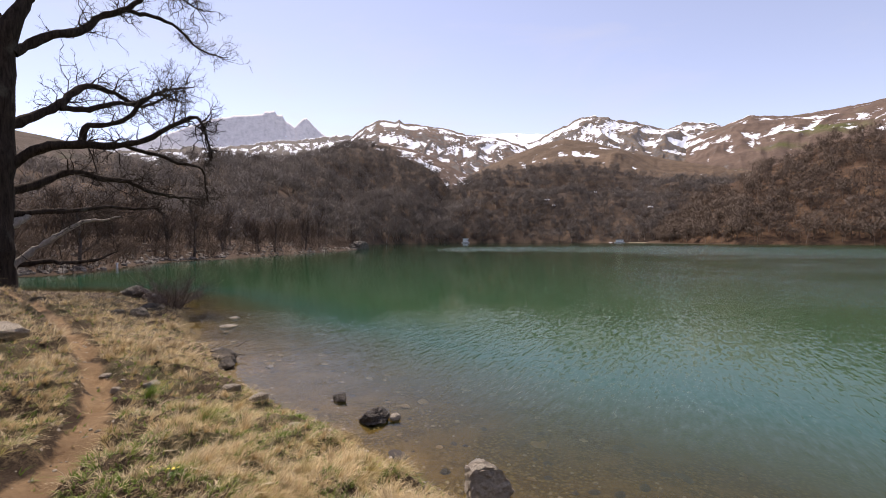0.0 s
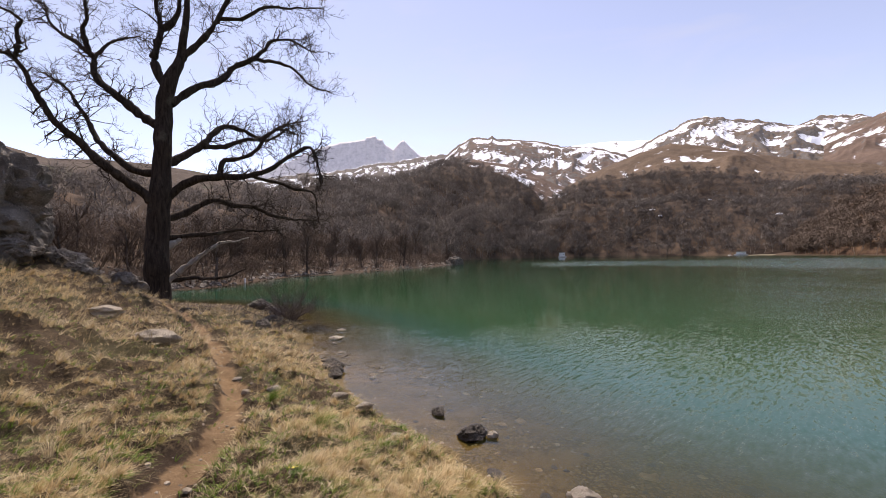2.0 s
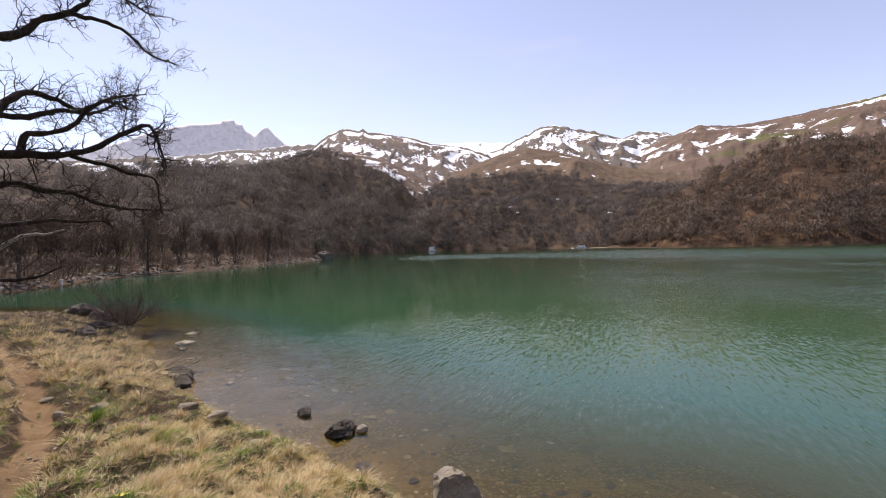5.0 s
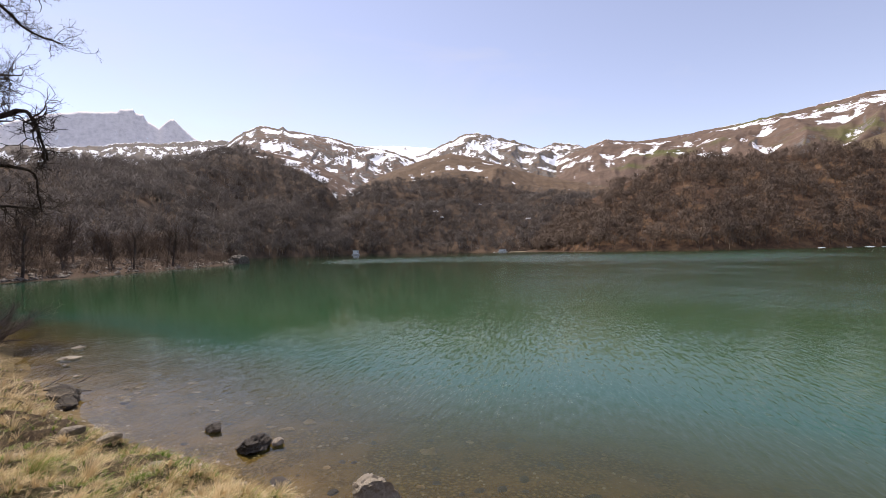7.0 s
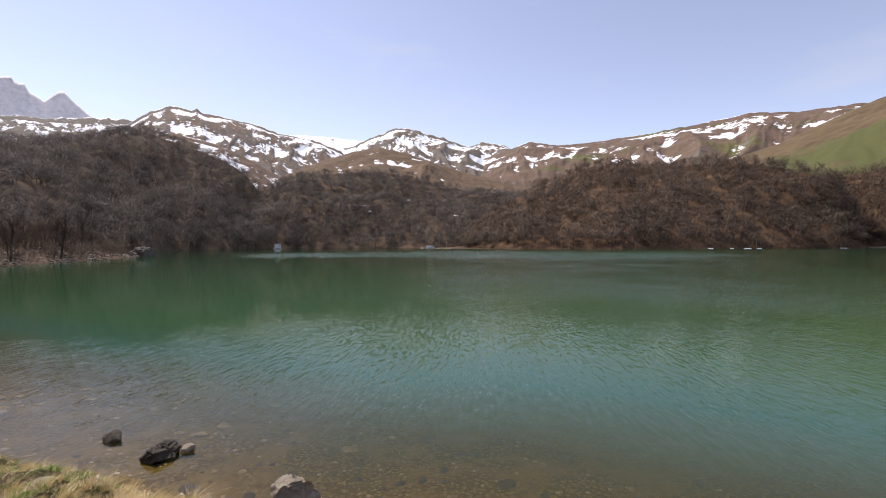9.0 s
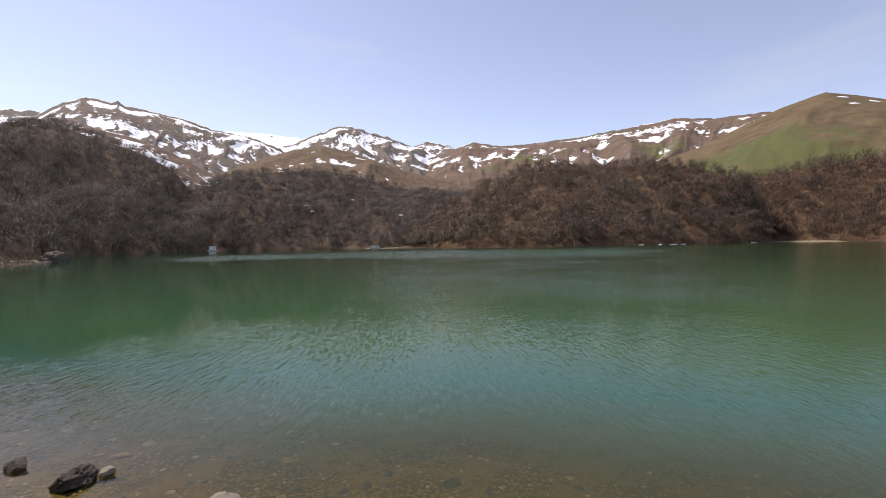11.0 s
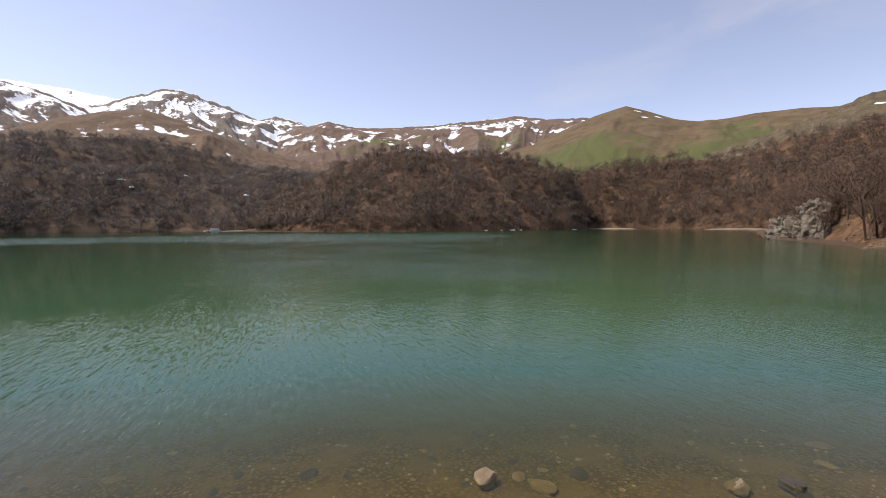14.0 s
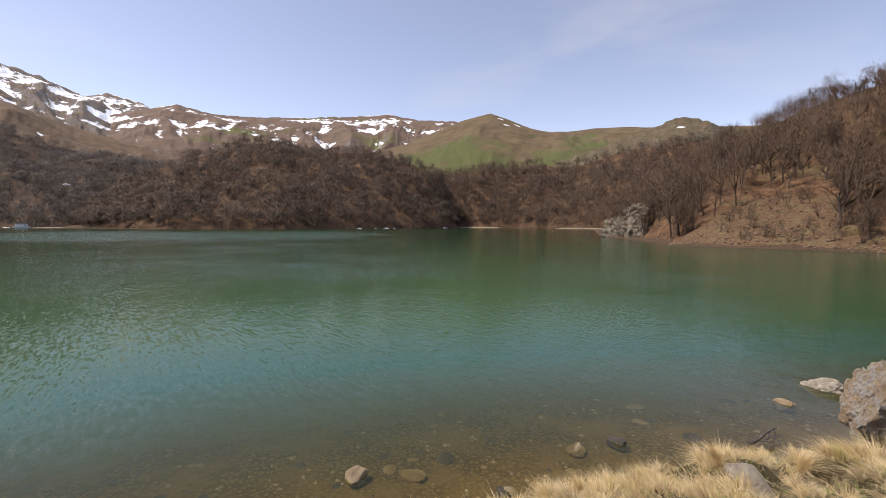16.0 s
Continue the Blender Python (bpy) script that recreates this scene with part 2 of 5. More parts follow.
def water_material():
    n = Nodes("lake_water")
    t = n.tree
    turned = t.nodes.new("ShaderNodeMapping")
    n.put(turned.inputs["Vector"], n.coord)
    turned.vector_type = "TEXTURE"
    turned.inputs["Rotation"].default_value = (0, 0, radians(62))
    turned.inputs["Scale"].default_value = (1.15, 0.3, 1.0)
    ripple = n.noise(3.3, 2, 0.5, 0.3, turned.outputs[0])
    swell = n.noise(1.0, 2, 0.5, 0.3, turned.outputs[0])
    small = n.noise(8, 2, 0.5, 0.2, turned.outputs[0])
    gusts = n.ramp(n.noise(0.16, 4, 0.6), 0.35, 0.65, 0.75, 1.2)
    calm = n.maths("MULTIPLY", n.attribute("wind"), gusts)
    waves = n.maths("ADD", n.maths("ADD", ripple, n.maths("MULTIPLY", swell, 0.8)), n.maths("MULTIPLY", small, 0.3))
    # facets of the ripples, which keep their slope at any distance
    facets = t.nodes.new("ShaderNodeTexNoise")
    n.put(facets.inputs["Vector"], turned.outputs[0])
    for key, value in (("Scale", 4.4), ("Detail", 2.0), ("Roughness", 0.5), ("Distortion", 0.3)):
        facets.inputs[key].default_value = value
    lean = t.nodes.new("ShaderNodeVectorMath")
    lean.operation = "SUBTRACT"
    n.put(lean.inputs[0], facets.outputs["Color"])
    lean.inputs[1].default_value = (0.5, 0.5, 0.5)
    tip = t.nodes.new("ShaderNodeVectorMath")
    tip.operation = "SCALE"
    n.put(tip.inputs[0], lean.outputs[0])
    n.put(tip.inputs["Scale"], n.maths("MULTIPLY", calm, 0.55))
    flat = t.nodes.new("ShaderNodeVectorMath")
    flat.operation = "MULTIPLY_ADD"
    n.put(flat.inputs[0], tip.outputs[0])
    flat.inputs[1].default_value = (1, 1, 0)
    flat.inputs[2].default_value = (0, 0, 1)
    level = t.nodes.new("ShaderNodeVectorMath")
    level.operation = "NORMALIZE"
    n.put(level.inputs[0], flat.outputs[0])
    wavy = t.nodes.new("ShaderNodeBump")
    n.put(wavy.inputs["Height"], n.maths("MULTIPLY", waves, calm))
    n.put(wavy.inputs["Normal"], level.outputs[0])
    wavy.inputs["Strength"].default_value = 1.0
    wavy.inputs["Distance"].default_value = 0.034
    normal = wavy.outputs[0]
    depth = n.attribute("depth")
    clear = n.maths("POWER", 2.718, n.maths("MULTIPLY", depth, -0.9))
    body = n.mix(n.ramp(depth, 0.8, 3.6), (0.052, 0.055, 0.018), (0.023, 0.073, 0.048))
    body = n.mix(n.ramp(depth, 4.0, 8.0), body, (0.025, 0.074, 0.031))
    body = n.mix(n.ramp(n.noise(0.03, 3), 0.35, 0.65, 0, 0.35), body, (0.032, 0.075, 0.038))
    lens = n.node("ShaderNodeBsdfTransparent", Color=(0.88, 0.84, 0.6))
    murk = n.node("ShaderNodeBsdfDiffuse", Color=body)
    inner = t.nodes.new("ShaderNodeMixShader")
    n.put(inner.inputs[0], clear)
    t.links.new(murk, inner.inputs[1])
    t.links.new(lens, inner.inputs[2])
    gloss = t.nodes.new("ShaderNodeBsdfGlossy")
    gloss.distribution = "BECKMANN"
    n.put(gloss.inputs["Roughness"], n.ramp(calm, 0.04, 0.9, 0.04, 0.24))
    t.links.new(normal, gloss.inputs["Normal"])
    fres = t.nodes.new("ShaderNodeFresnel")
    fres.inputs["IOR"].default_value = 1.33
    t.links.new(normal, fres.inputs["Normal"])
    outer = t.nodes.new("ShaderNodeMixShader")
    t.links.new(fres.outputs[0], outer.inputs[0])
    t.links.new(inner.outputs[0], outer.inputs[1])
    t.links.new(gloss.outputs[0], outer.inputs[2])
    t.links.new(outer.outputs[0], n.output.inputs[0])
    return n.material


def plain_material(name, a, b, scale=3.0, rough=0.8):
    n = Nodes(name)
    c = n.mix(n.ramp(n.noise(scale, 5), 0.35, 0.65), a, b)
    return n.finish(c, rough, n.bump(n.noise(scale * 8, 3), 0.2, 0.02))


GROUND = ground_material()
WATER = water_material()
STONE = rock_material("grey_limestone", (0.32, 0.265, 0.2), (0.7, 0.6, 0.46), (0.8, 0.72, 0.58))
DARK_STONE = rock_material("dark_weathered_rock", (0.06, 0.05, 0.04), (0.21, 0.18, 0.145), (0.38, 0.34, 0.28), 0.7)
CRAG_STONE = rock_material("lichened_crag", (0.085, 0.07, 0.056), (0.38, 0.335, 0.28), (0.52, 0.47, 0.4), 0.8)
WARM_RUBBLE = rock_material("brown_rubble_stone", (0.09, 0.06, 0.04), (0.26, 0.185, 0.12), (0.34, 0.27, 0.19), 0.8)
TWO_TONED = rock_material("grey_and_orange_boulder", (0.32, 0.2, 0.1), (0.66, 0.5, 0.31), (0.5, 0.48, 0.44), 0.6, 0.47)
WARM_STONE = rock_material("ochre_limestone", (0.3, 0.205, 0.11), (0.75, 0.58, 0.36), (0.74, 0.64, 0.48))
OAK_BARK = bark_material("oak_bark", (0.024, 0.018, 0.014), (0.075, 0.057, 0.044))
OAK_TWIG = twig_material("oak_twigs", (0.04, 0.03, 0.024), (0.07, 0.054, 0.042), (0.09, 0.072, 0.058))
BARE_BARK = bark_material("grey_beech_bark", (0.05, 0.042, 0.036), (0.13, 0.11, 0.095))
PALE_WOOD = bark_material("barkless_pale_wood", (0.3, 0.26, 0.21), (0.48, 0.43, 0.37))
FOREST = twig_material("bare_forest_twigs", (0.165, 0.127, 0.108), (0.27, 0.215, 0.184), (0.21, 0.163, 0.138))
# FOREST's tone dimmed and greyed: shade of the backlit left hills is in it
DIM_FOREST = twig_material("shade_dimmed_forest_twigs", (0.086, 0.075, 0.069), (0.2, 0.174, 0.156), (0.118, 0.102, 0.093))
SHORE_TWIG = twig_material("grey_brown_shore_twigs", (0.062, 0.046, 0.036), (0.16, 0.12, 0.094), (0.09, 0.066, 0.051))
NEAR_TWIG = twig_material("fine_brown_hillside_twigs", (0.075, 0.05, 0.036), (0.135, 0.092, 0.067), (0.1, 0.068, 0.049))
RUST_FOREST = twig_material("rusty_bare_twigs", (0.1, 0.075, 0.059), (0.165, 0.128, 0.102), (0.13, 0.096, 0.075))
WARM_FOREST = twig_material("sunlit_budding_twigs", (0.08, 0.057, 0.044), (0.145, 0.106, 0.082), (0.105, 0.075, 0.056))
NEEDLES = twig_material("dark_conifer_needles", (0.02, 0.032, 0.02), (0.04, 0.055, 0.032), (0.03, 0.04, 0.026))
DRY_GRASS = blade_material("dry_bunch_grass", (0.6, 0.445, 0.21), (0.8, 0.65, 0.38), (0.42, 0.36, 0.13), (0.32, 0.2, 0.09))
MATTED_GRASS = blade_material("bleached_dead_grass", (0.56, 0.435, 0.245), (0.74, 0.61, 0.38), (0.44, 0.32, 0.165), (0.26, 0.18, 0.095))
STALKS = blade_material("bleached_stalks", (0.66, 0.56, 0.38), (0.78, 0.7, 0.52), (0.6, 0.46, 0.28), (0.5, 0.38, 0.22))
GREEN_GRASS = blade_material("young_green_grass", (0.13, 0.215, 0.032), (0.23, 0.3, 0.06), (0.3, 0.31, 0.09), (0.09, 0.14, 0.025))
# litter of the left hills, darker because their shade is painted in
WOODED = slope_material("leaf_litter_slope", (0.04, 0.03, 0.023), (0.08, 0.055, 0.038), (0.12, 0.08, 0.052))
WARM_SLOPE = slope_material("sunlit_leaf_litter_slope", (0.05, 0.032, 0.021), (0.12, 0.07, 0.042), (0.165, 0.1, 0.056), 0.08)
NEAR_SLOPE = slope_material("orange_leaf_litter_slope", (0.06, 0.036, 0.021), (0.16, 0.09, 0.048), (0.15, 0.108, 0.052), 0.12)


# ---- shapes ----
def lattice(x, y, seed):
    h = np.sin(x * 127.1 + y * 311.7 + seed * 74.7) * 43758.5453
    return h - np.floor(h)


def value_noise(x, y, seed=0):
    xi, yi = np.floor(x), np.floor(y)
    u, v = x - xi, y - yi
    u, v = u * u * (3 - 2 * u), v * v * (3 - 2 * v)
    a, b = lattice(xi, yi, seed), lattice(xi + 1, yi, seed)
    c, d = lattice(xi, yi + 1, seed), lattice(xi + 1, yi + 1, seed)
    return (a + (b - a) * u) * (1 - v) + (c + (d - c) * u) * v - 0.5


def fbm(x, y, seed=0, octaves=5, ridged=False):
    total, amp = 0.0, 1.0
    for i in range(octaves):
        n = value_noise(x * 2 ** i + i * 17.3, y * 2 ** i - i * 9.1, seed + i)
        total = total + amp * ((0.25 - np.abs(n)) * 2 if ridged else n)
        amp *= 0.5
    return total


def smooth(a, b, x):
    t = np.clip((x - a) / (b - a), 0, 1)
    return t * t * (3 - 2 * t)


def solid(name, verts, faces, material, parent=None, label="", shade=False, normals=None):
    """One mesh object from arrays; faces all have the same number of corners. normals: one for each vertex."""
    me = bpy.data.meshes.new(name)
    verts, faces = np.asarray(verts, np.float32), np.asarray(faces, np.int32)
    k = faces.shape[1]
    me.vertices.add(len(verts))
    me.vertices.foreach_set("co", verts.ravel())
    me.loops.add(faces.size)
    me.loops.foreach_set("vertex_index", faces.ravel())
    me.polygons.add(len(faces))
    me.polygons.foreach_set("loop_start", np.arange(0, faces.size, k, dtype=np.int32))
    me.polygons.foreach_set("use_smooth", np.full(len(faces), shade))
    me.update(calc_edges=True)
    me.validate()
    if normals is not None:
        me.normals_split_custom_set_from_vertices(np.asarray(normals, np.float32).tolist())
    me.materials.append(material)
    ob = new(name, me)
    ob.parent = parent
    if label:
        ob["label"] = label
    return ob


def values(ob, name, numbers):
    """A number for each vertex, for the material to read."""
    a = ob.data.attributes.new(name, "FLOAT", "POINT")
    a.data.foreach_set("value", np.asarray(numbers, np.float32))


def vectors(ob, name, numbers):
    """Three numbers for each vertex, for the material to read."""
    a = ob.data.attributes.new(name, "FLOAT_VECTOR", "POINT")
    a.data.foreach_set("vector", np.asarray(numbers, np.float32).ravel())


def part(name, bm, material, parent, label="", shade=False):
    me = bpy.data.meshes.new(name)
    for f in bm.faces:
        f.smooth = shade
    bm.to_mesh(me)
    bm.free()
    me.materials.append(material)
    ob = new(name, me)
    ob.parent = parent
    if label:
        ob["label"] = label
    return ob


def grid_faces(rows, cols, wrap=False):
    i, j = np.meshgrid(np.arange(rows - 1), np.arange(cols if wrap else cols - 1), indexing="ij")
    k = (j + 1) % cols
    return np.stack([i * cols + j, i * cols + k, (i + 1) * cols + k, (i + 1) * cols + j], -1).reshape(-1, 4)


# ---- the shore ----
NEAR_SHORE = [(50, -42), (25, -27), (12, -11), (8.2, -5.2), (6.5, -2.7), (5.65, -1.5), (4.9, -0.5), (4.2, 0.35), (3.6, 1.05), (2.7, 2.1), (1.4, 3.35), (0.3, 4.1), (-0.15, 4.5),
              (-0.9, 5.3), (-1.5, 5.9), (-2.3, 6.5), (-3.4, 7.5), (-4.3, 8.7), (-6.4, 11.2), (-8.6, 14.6), (-11.5, 18.3), (-15, 20.6), (-19.5, 22), (-26, 22.5), (-36, 24)]
LEFT_SHORE = [(-38, 27), (-34, 30), (-31, 32), (-29.5, 33.5), (-30.2, 38.6), (-33.4, 50), (-33.2, 55), (-30.6, 62), (-29.4, 75), (-26.3, 91), (-24.8, 104), (-23, 122), (-28, 135), (-52, 160)]
FAR_SHORE = [(-60, 190), (-34, 240), (-10, 300), (17, 322), (115, 300), (132, 198), (168, 165), (228, 153), (385, 162), (395, 35), (112, 7.7), (94, 0), (71, -5), (66, -12), (60, -24)]
LAKE = np.array(NEAR_SHORE + LEFT_SHORE + FAR_SHORE, float)
PATH = np.array([(-0.9, -5), (-1.4, -1.5), (-2.0, 0.8), (-2.92, 2.93), (-3.4, 4.05), (-4.42, 5.57), (-6.38, 7.65), (-9.6, 10.6), (-13.6, 13.6), (-18, 16.5)], float)


def line_distance(x, y, line, closed=False):
    best = np.full(np.shape(x), 1e9)
    ends = np.roll(line, -1, 0) if closed else line[1:]
    for a, b in zip(line, ends):
        d = b - a
        t = np.clip(((x - a[0]) * d[0] + (y - a[1]) * d[1]) / (d @ d), 0, 1)
        best = np.minimum(best, np.hypot(x - a[0] - t * d[0], y - a[1] - t * d[1]))
    return best


def shore_distance(x, y):
    """Metres from the waterline, positive on land."""
    inside = np.zeros(np.shape(x), bool)
    for a, b in zip(LAKE, np.roll(LAKE, -1, 0)):
        if a[1] != b[1]:
            inside ^= ((a[1] > y) != (b[1] > y)) & (x < (b[0] - a[0]) * (y - a[1]) / (b[1] - a[1]) + a[0])
    d = line_distance(x, y, LAKE, True)
    d = d + 0.35 * fbm(x * 0.9, y * 0.9, 3) * np.minimum(1, np.hypot(x, y) / 6)
    return np.where(inside, -d, d)


def mound(x, y):
    """How much of a tussock stands here, from 0 to 1."""
    a = value_noise(x * 3.1, y * 3.1, 13) + 0.5 * value_noise(x * 6.7, y * 6.7, 14)
    return np.clip(0.58 + 1.5 * a, 0, 1) * smooth(0.1, 0.26, line_distance(x, y, PATH)) * smooth(0.15, 0.5, shore_distance(x, y)) * smooth(26, 16, np.hypot(x, y))


def ground_height(x, y):
    x, y = np.asarray(x, float), np.asarray(y, float)
    s = shore_distance(x, y)
    land = np.interp(s, [0, 0.25, 3.2, 4.0, 6, 10, 60], [0.02, 0.16, 0.92, 1.04, 2.25, 4.3, 24])
    low = smooth(9, 17, y)
    land = land * (1 - 0.45 * low)
    cap = 16 - 13 * smooth(14, 24, y)
    land = cap * (1 - np.exp(-land / cap))
    land = land - 0.05 * np.exp(-(line_distance(x, y, PATH) / 0.24) ** 2)
    rough = 0.13 * fbm(x * 0.8, y * 0.8, 11) + 0.16 * (0.25 - np.abs(fbm(x * 1.9, y * 1.9, 12, 3)))
    land = land + 0.17 * mound(x, y) + 0.13 * smooth(0.15, 0.6, s) * smooth(2.6, 3.8, x) * smooth(1.6, 0.4, y)
    bed = np.interp(-s, [0, 0.5, 1.0, 1.5, 2.0, 2.4, 3.2, 4.2, 6, 10, 60], [0.0, 0.04, 0.085, 0.13, 0.17, 0.21, 0.29, 0.42, 0.75, 2.2, 10])
    bed = bed + 0.1 * np.minimum(bed, 0.4) * fbm(x * 1.3, y * 1.3, 8)
    return np.where(s > 0, land + rough * np.minimum(1, s / 0.7), -bed)


def build_ground():
    az = np.radians(np.concatenate([np.arange(-80, 125, 0.6), np.arange(125, 280, 3)]))
    r = np.concatenate([[0.004], np.geomspace(0.6, 2.5, 20), np.geomspace(2.55, 12, 120), np.geomspace(12.3, 60, 50), np.geomspace(64, 4600, 40)])
    R, A = np.meshgrid(r, az, indexing="ij")
    X, Y = R * np.sin(A), R * np.cos(A)
    Z = ground_height(X, Y)
    Z = np.where(R > 300, np.minimum(Z, -2.0), Z)
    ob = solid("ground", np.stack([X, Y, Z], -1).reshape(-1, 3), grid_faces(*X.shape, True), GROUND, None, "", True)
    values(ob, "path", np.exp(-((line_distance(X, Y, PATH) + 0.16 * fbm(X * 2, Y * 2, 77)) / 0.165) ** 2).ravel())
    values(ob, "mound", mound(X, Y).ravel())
    values(ob, "wet", smooth(0.45, 0.05, shore_distance(X, Y)).ravel())
    values(ob, "wood", np.maximum(smooth(22, 30, Y + 4 * fbm(X / 6, Y / 6, 5)), smooth(30, 40, R)).ravel())
    tagged(ob, "sloping lake bank of dry grass with a trodden dirt path", "ground", "", "structure")


def murk_depth(x, y):
    """How much water the eye looks through to the bed."""
    s = np.maximum(0, -shore_distance(x, y))
    deep = np.interp(s, [0, 0.5, 1.0, 1.5, 2.0, 2.5, 3.2, 4.2, 6, 10, 60], [0.0, 0.06, 0.16, 0.3, 0.46, 0.66, 1.0, 1.5, 2.45, 4.5, 10])
    return 1.25 * deep * (1 + 0.08 * np.minimum(np.hypot(x, y), 25)) * (1 - 0.35 * smooth(1.0, -2.5, x) * smooth(14, 10, y))


def build_water():
    az = np.radians(np.concatenate([np.arange(-80, 125, 0.6), np.arange(125, 280, 5)]))
    r = np.concatenate([[0.3], np.geomspace(2.0, 36, 96), np.geomspace(38, 470, 46)])
    R, A = np.meshgrid(r, az, indexing="ij")
    X, Y = R * np.sin(A), R * np.cos(A)
    ob = solid("water", np.stack([X, Y, 0 * X], -1).reshape(-1, 3), grid_faces(*X.shape, True), WATER, None, "", True)
    values(ob, "depth", murk_depth(X, Y).ravel())
    # wind on the water: ripples near the bank, on the open right side and in a band before the far shore
    deg = np.degrees(np.where(A > np.pi, A - 2 * np.pi, A))
    lee = np.interp(deg, [-33, -17, -4, 2, 13, 27], [21, 14, 14.5, 15.5, 17, 18]) * (1 + 0.16 * fbm(X / 1.5, Y / 5, 23, 4))
    wind = 0.05 + (0.25 + 0.1 * smooth(35, 5, deg)) * smooth(lee * 1.2, lee * 0.8, R) * (1 - 0.5 * smooth(55, 85, deg))
    wind = wind + 1.2 * np.exp(-((np.log(R) - np.log(118)) / 0.28) ** 2) * smooth(-7, 4, deg) * smooth(62, 45, deg)
    wind = wind + 0.6 * smooth(8, 30, deg) * smooth(15, 26, R) * (1 - 0.75 * smooth(48, 80, deg))
    wind = wind * (0.3 + 0.7 * smooth(-0.4, -4.0, shore_distance(X, Y)))
    values(ob, "wind", np.clip(wind * (1 + 0.5 * fbm(X / 14, Y / 14, 21)), 0.04, 2.0).ravel())
    tagged(ob, "rippled turquoise-green lake water, clear over the shallows", "water", "", "structure")


build_ground()
build_water()


# ---- hills and mountains ----
class Ridge:
    """A slope that rises from its foot to a crest; both run round the eye's foot by compass angle."""

    def __init__(self, foot, crest, skyline, seed, rough, shape=0.9, ridged=False, grain=0.3, under=0.0, jag=0.0, sharp=7.0):
        self.foot, self.crest, self.skyline = np.array(foot, float), np.array(crest, float), np.array(skyline, float)
        self.sharp = sharp
        self.seed, self.rough, self.shape, self.ridged, self.grain, self.under, self.jag = seed, rough, shape, ridged, grain, under, jag

    def at(self, az, u):
        rf = np.interp(az, self.foot[:, 0], self.foot[:, 1])
        rc = np.interp(az, self.crest[:, 0], self.crest[:, 1])
        el = np.interp(az, self.skyline[:, 0], self.skyline[:, 1])
        el = el + self.jag * fbm(az * 1.9, az * 0 + self.seed, self.seed, 4)
        broad = np.mean([np.interp(az + k, self.skyline[:, 0], self.skyline[:, 1]) for k in np.linspace(-3, 3, 13)], 0)
        top = EYE + rc * np.tan(np.radians(broad)) - self.under
        notch = rc * (np.tan(np.radians(el)) - np.tan(np.radians(broad)))
        r = rf + (rc - rf) * u
        x, y = r * np.sin(np.radians(az)), r * np.cos(np.radians(az))
        front = np.clip(u, 0, 1)
        z = -0.6 + (top + 0.6) * front ** self.shape + notch * front ** self.sharp
        size = self.grain * self.reach()
        a, b = np.radians(az) * rc / size, u * (rc - rf) / size * (0.42 if self.ridged else 0.8)
        a = a + 0.5 * fbm(a * 0.7, b * 1.3, self.seed + 9, 3)
        z = z + self.rough * size * fbm(a, b, self.seed, 6, self.ridged) * np.sin(np.pi * front) ** 0.7
        z = np.where(u > 1, z - (u - 1) * (rc - rf) * 0.8, z)
        return x, y, z

    def reach(self):
        return np.mean(self.crest[:, 1] - np.interp(self.crest[:, 0], self.foot[:, 0], self.foot[:, 1]))

    def upright(self, az, u):
        """The slope's normal."""
        here = np.stack(self.at(az, u), -1)
        side = np.stack(self.at(az + 0.8, u), -1) - here
        back = np.stack(self.at(az, u + 0.04), -1) - here
        n = np.cross(side, back)
        n = n * np.sign(n[..., 2:] + 1e-9)
        return n / (np.linalg.norm(n, axis=-1, keepdims=True) + 1e-9)

    def build(self, name, label, material, step, rows, category="mountain"):
        az = np.arange(self.skyline[0, 0], self.skyline[-1, 0] + step / 2, step)
        u = np.concatenate([np.linspace(0, 1, rows), [1.04, 1.15, 1.4]])
        U, A = np.meshgrid(u, az, indexing="ij")
        x, y, z = self.at(A, U)
        ob = solid(name, np.stack([x, y, z], -1).reshape(-1, 3), grid_faces(*x.shape), material, None, "", True)
        # gullies, where snow stays
        pad = np.pad(z, 8, mode="edge")
        k = np.cumsum(np.cumsum(np.pad(pad, ((1, 0), (1, 0))), 0), 1)
        mean = (k[17:, 17:] - k[:-17, 17:] - k[17:, :-17] + k[:-17, :-17]) / 289
        hollow = (mean - z) * smooth(1.0, 0.9, U)
        values(ob, "rise", np.clip(U, 0, 1).ravel())
        # metres along the slope and up it, in hundreds
        rc = np.interp(A, self.crest[:, 0], self.crest[:, 1])
        along, up = np.radians(A) * rc / 100, U * self.reach() / 100
        along = along + 0.35 * fbm(along * 0.8, up * 1.1, self.seed + 3, 3)
        vectors(ob, "lie", np.stack([along, up, 0 * up + self.seed], -1).reshape(-1, 3))
        values(ob, "hollow", np.clip(hollow / (np.std(hollow[12:-12]) + 1e-6), -2.5, 2.5).ravel())
        return tagged(ob, label, category, "", "structure")


BROWN, GREEN, GREY = (0.17, 0.118, 0.088), (0.105, 0.105, 0.04), (0.18, 0.16, 0.145)
# limestone with the pallor of distance haze in its colour
HAZED_ROCK = (0.8, 0.76, 0.77)

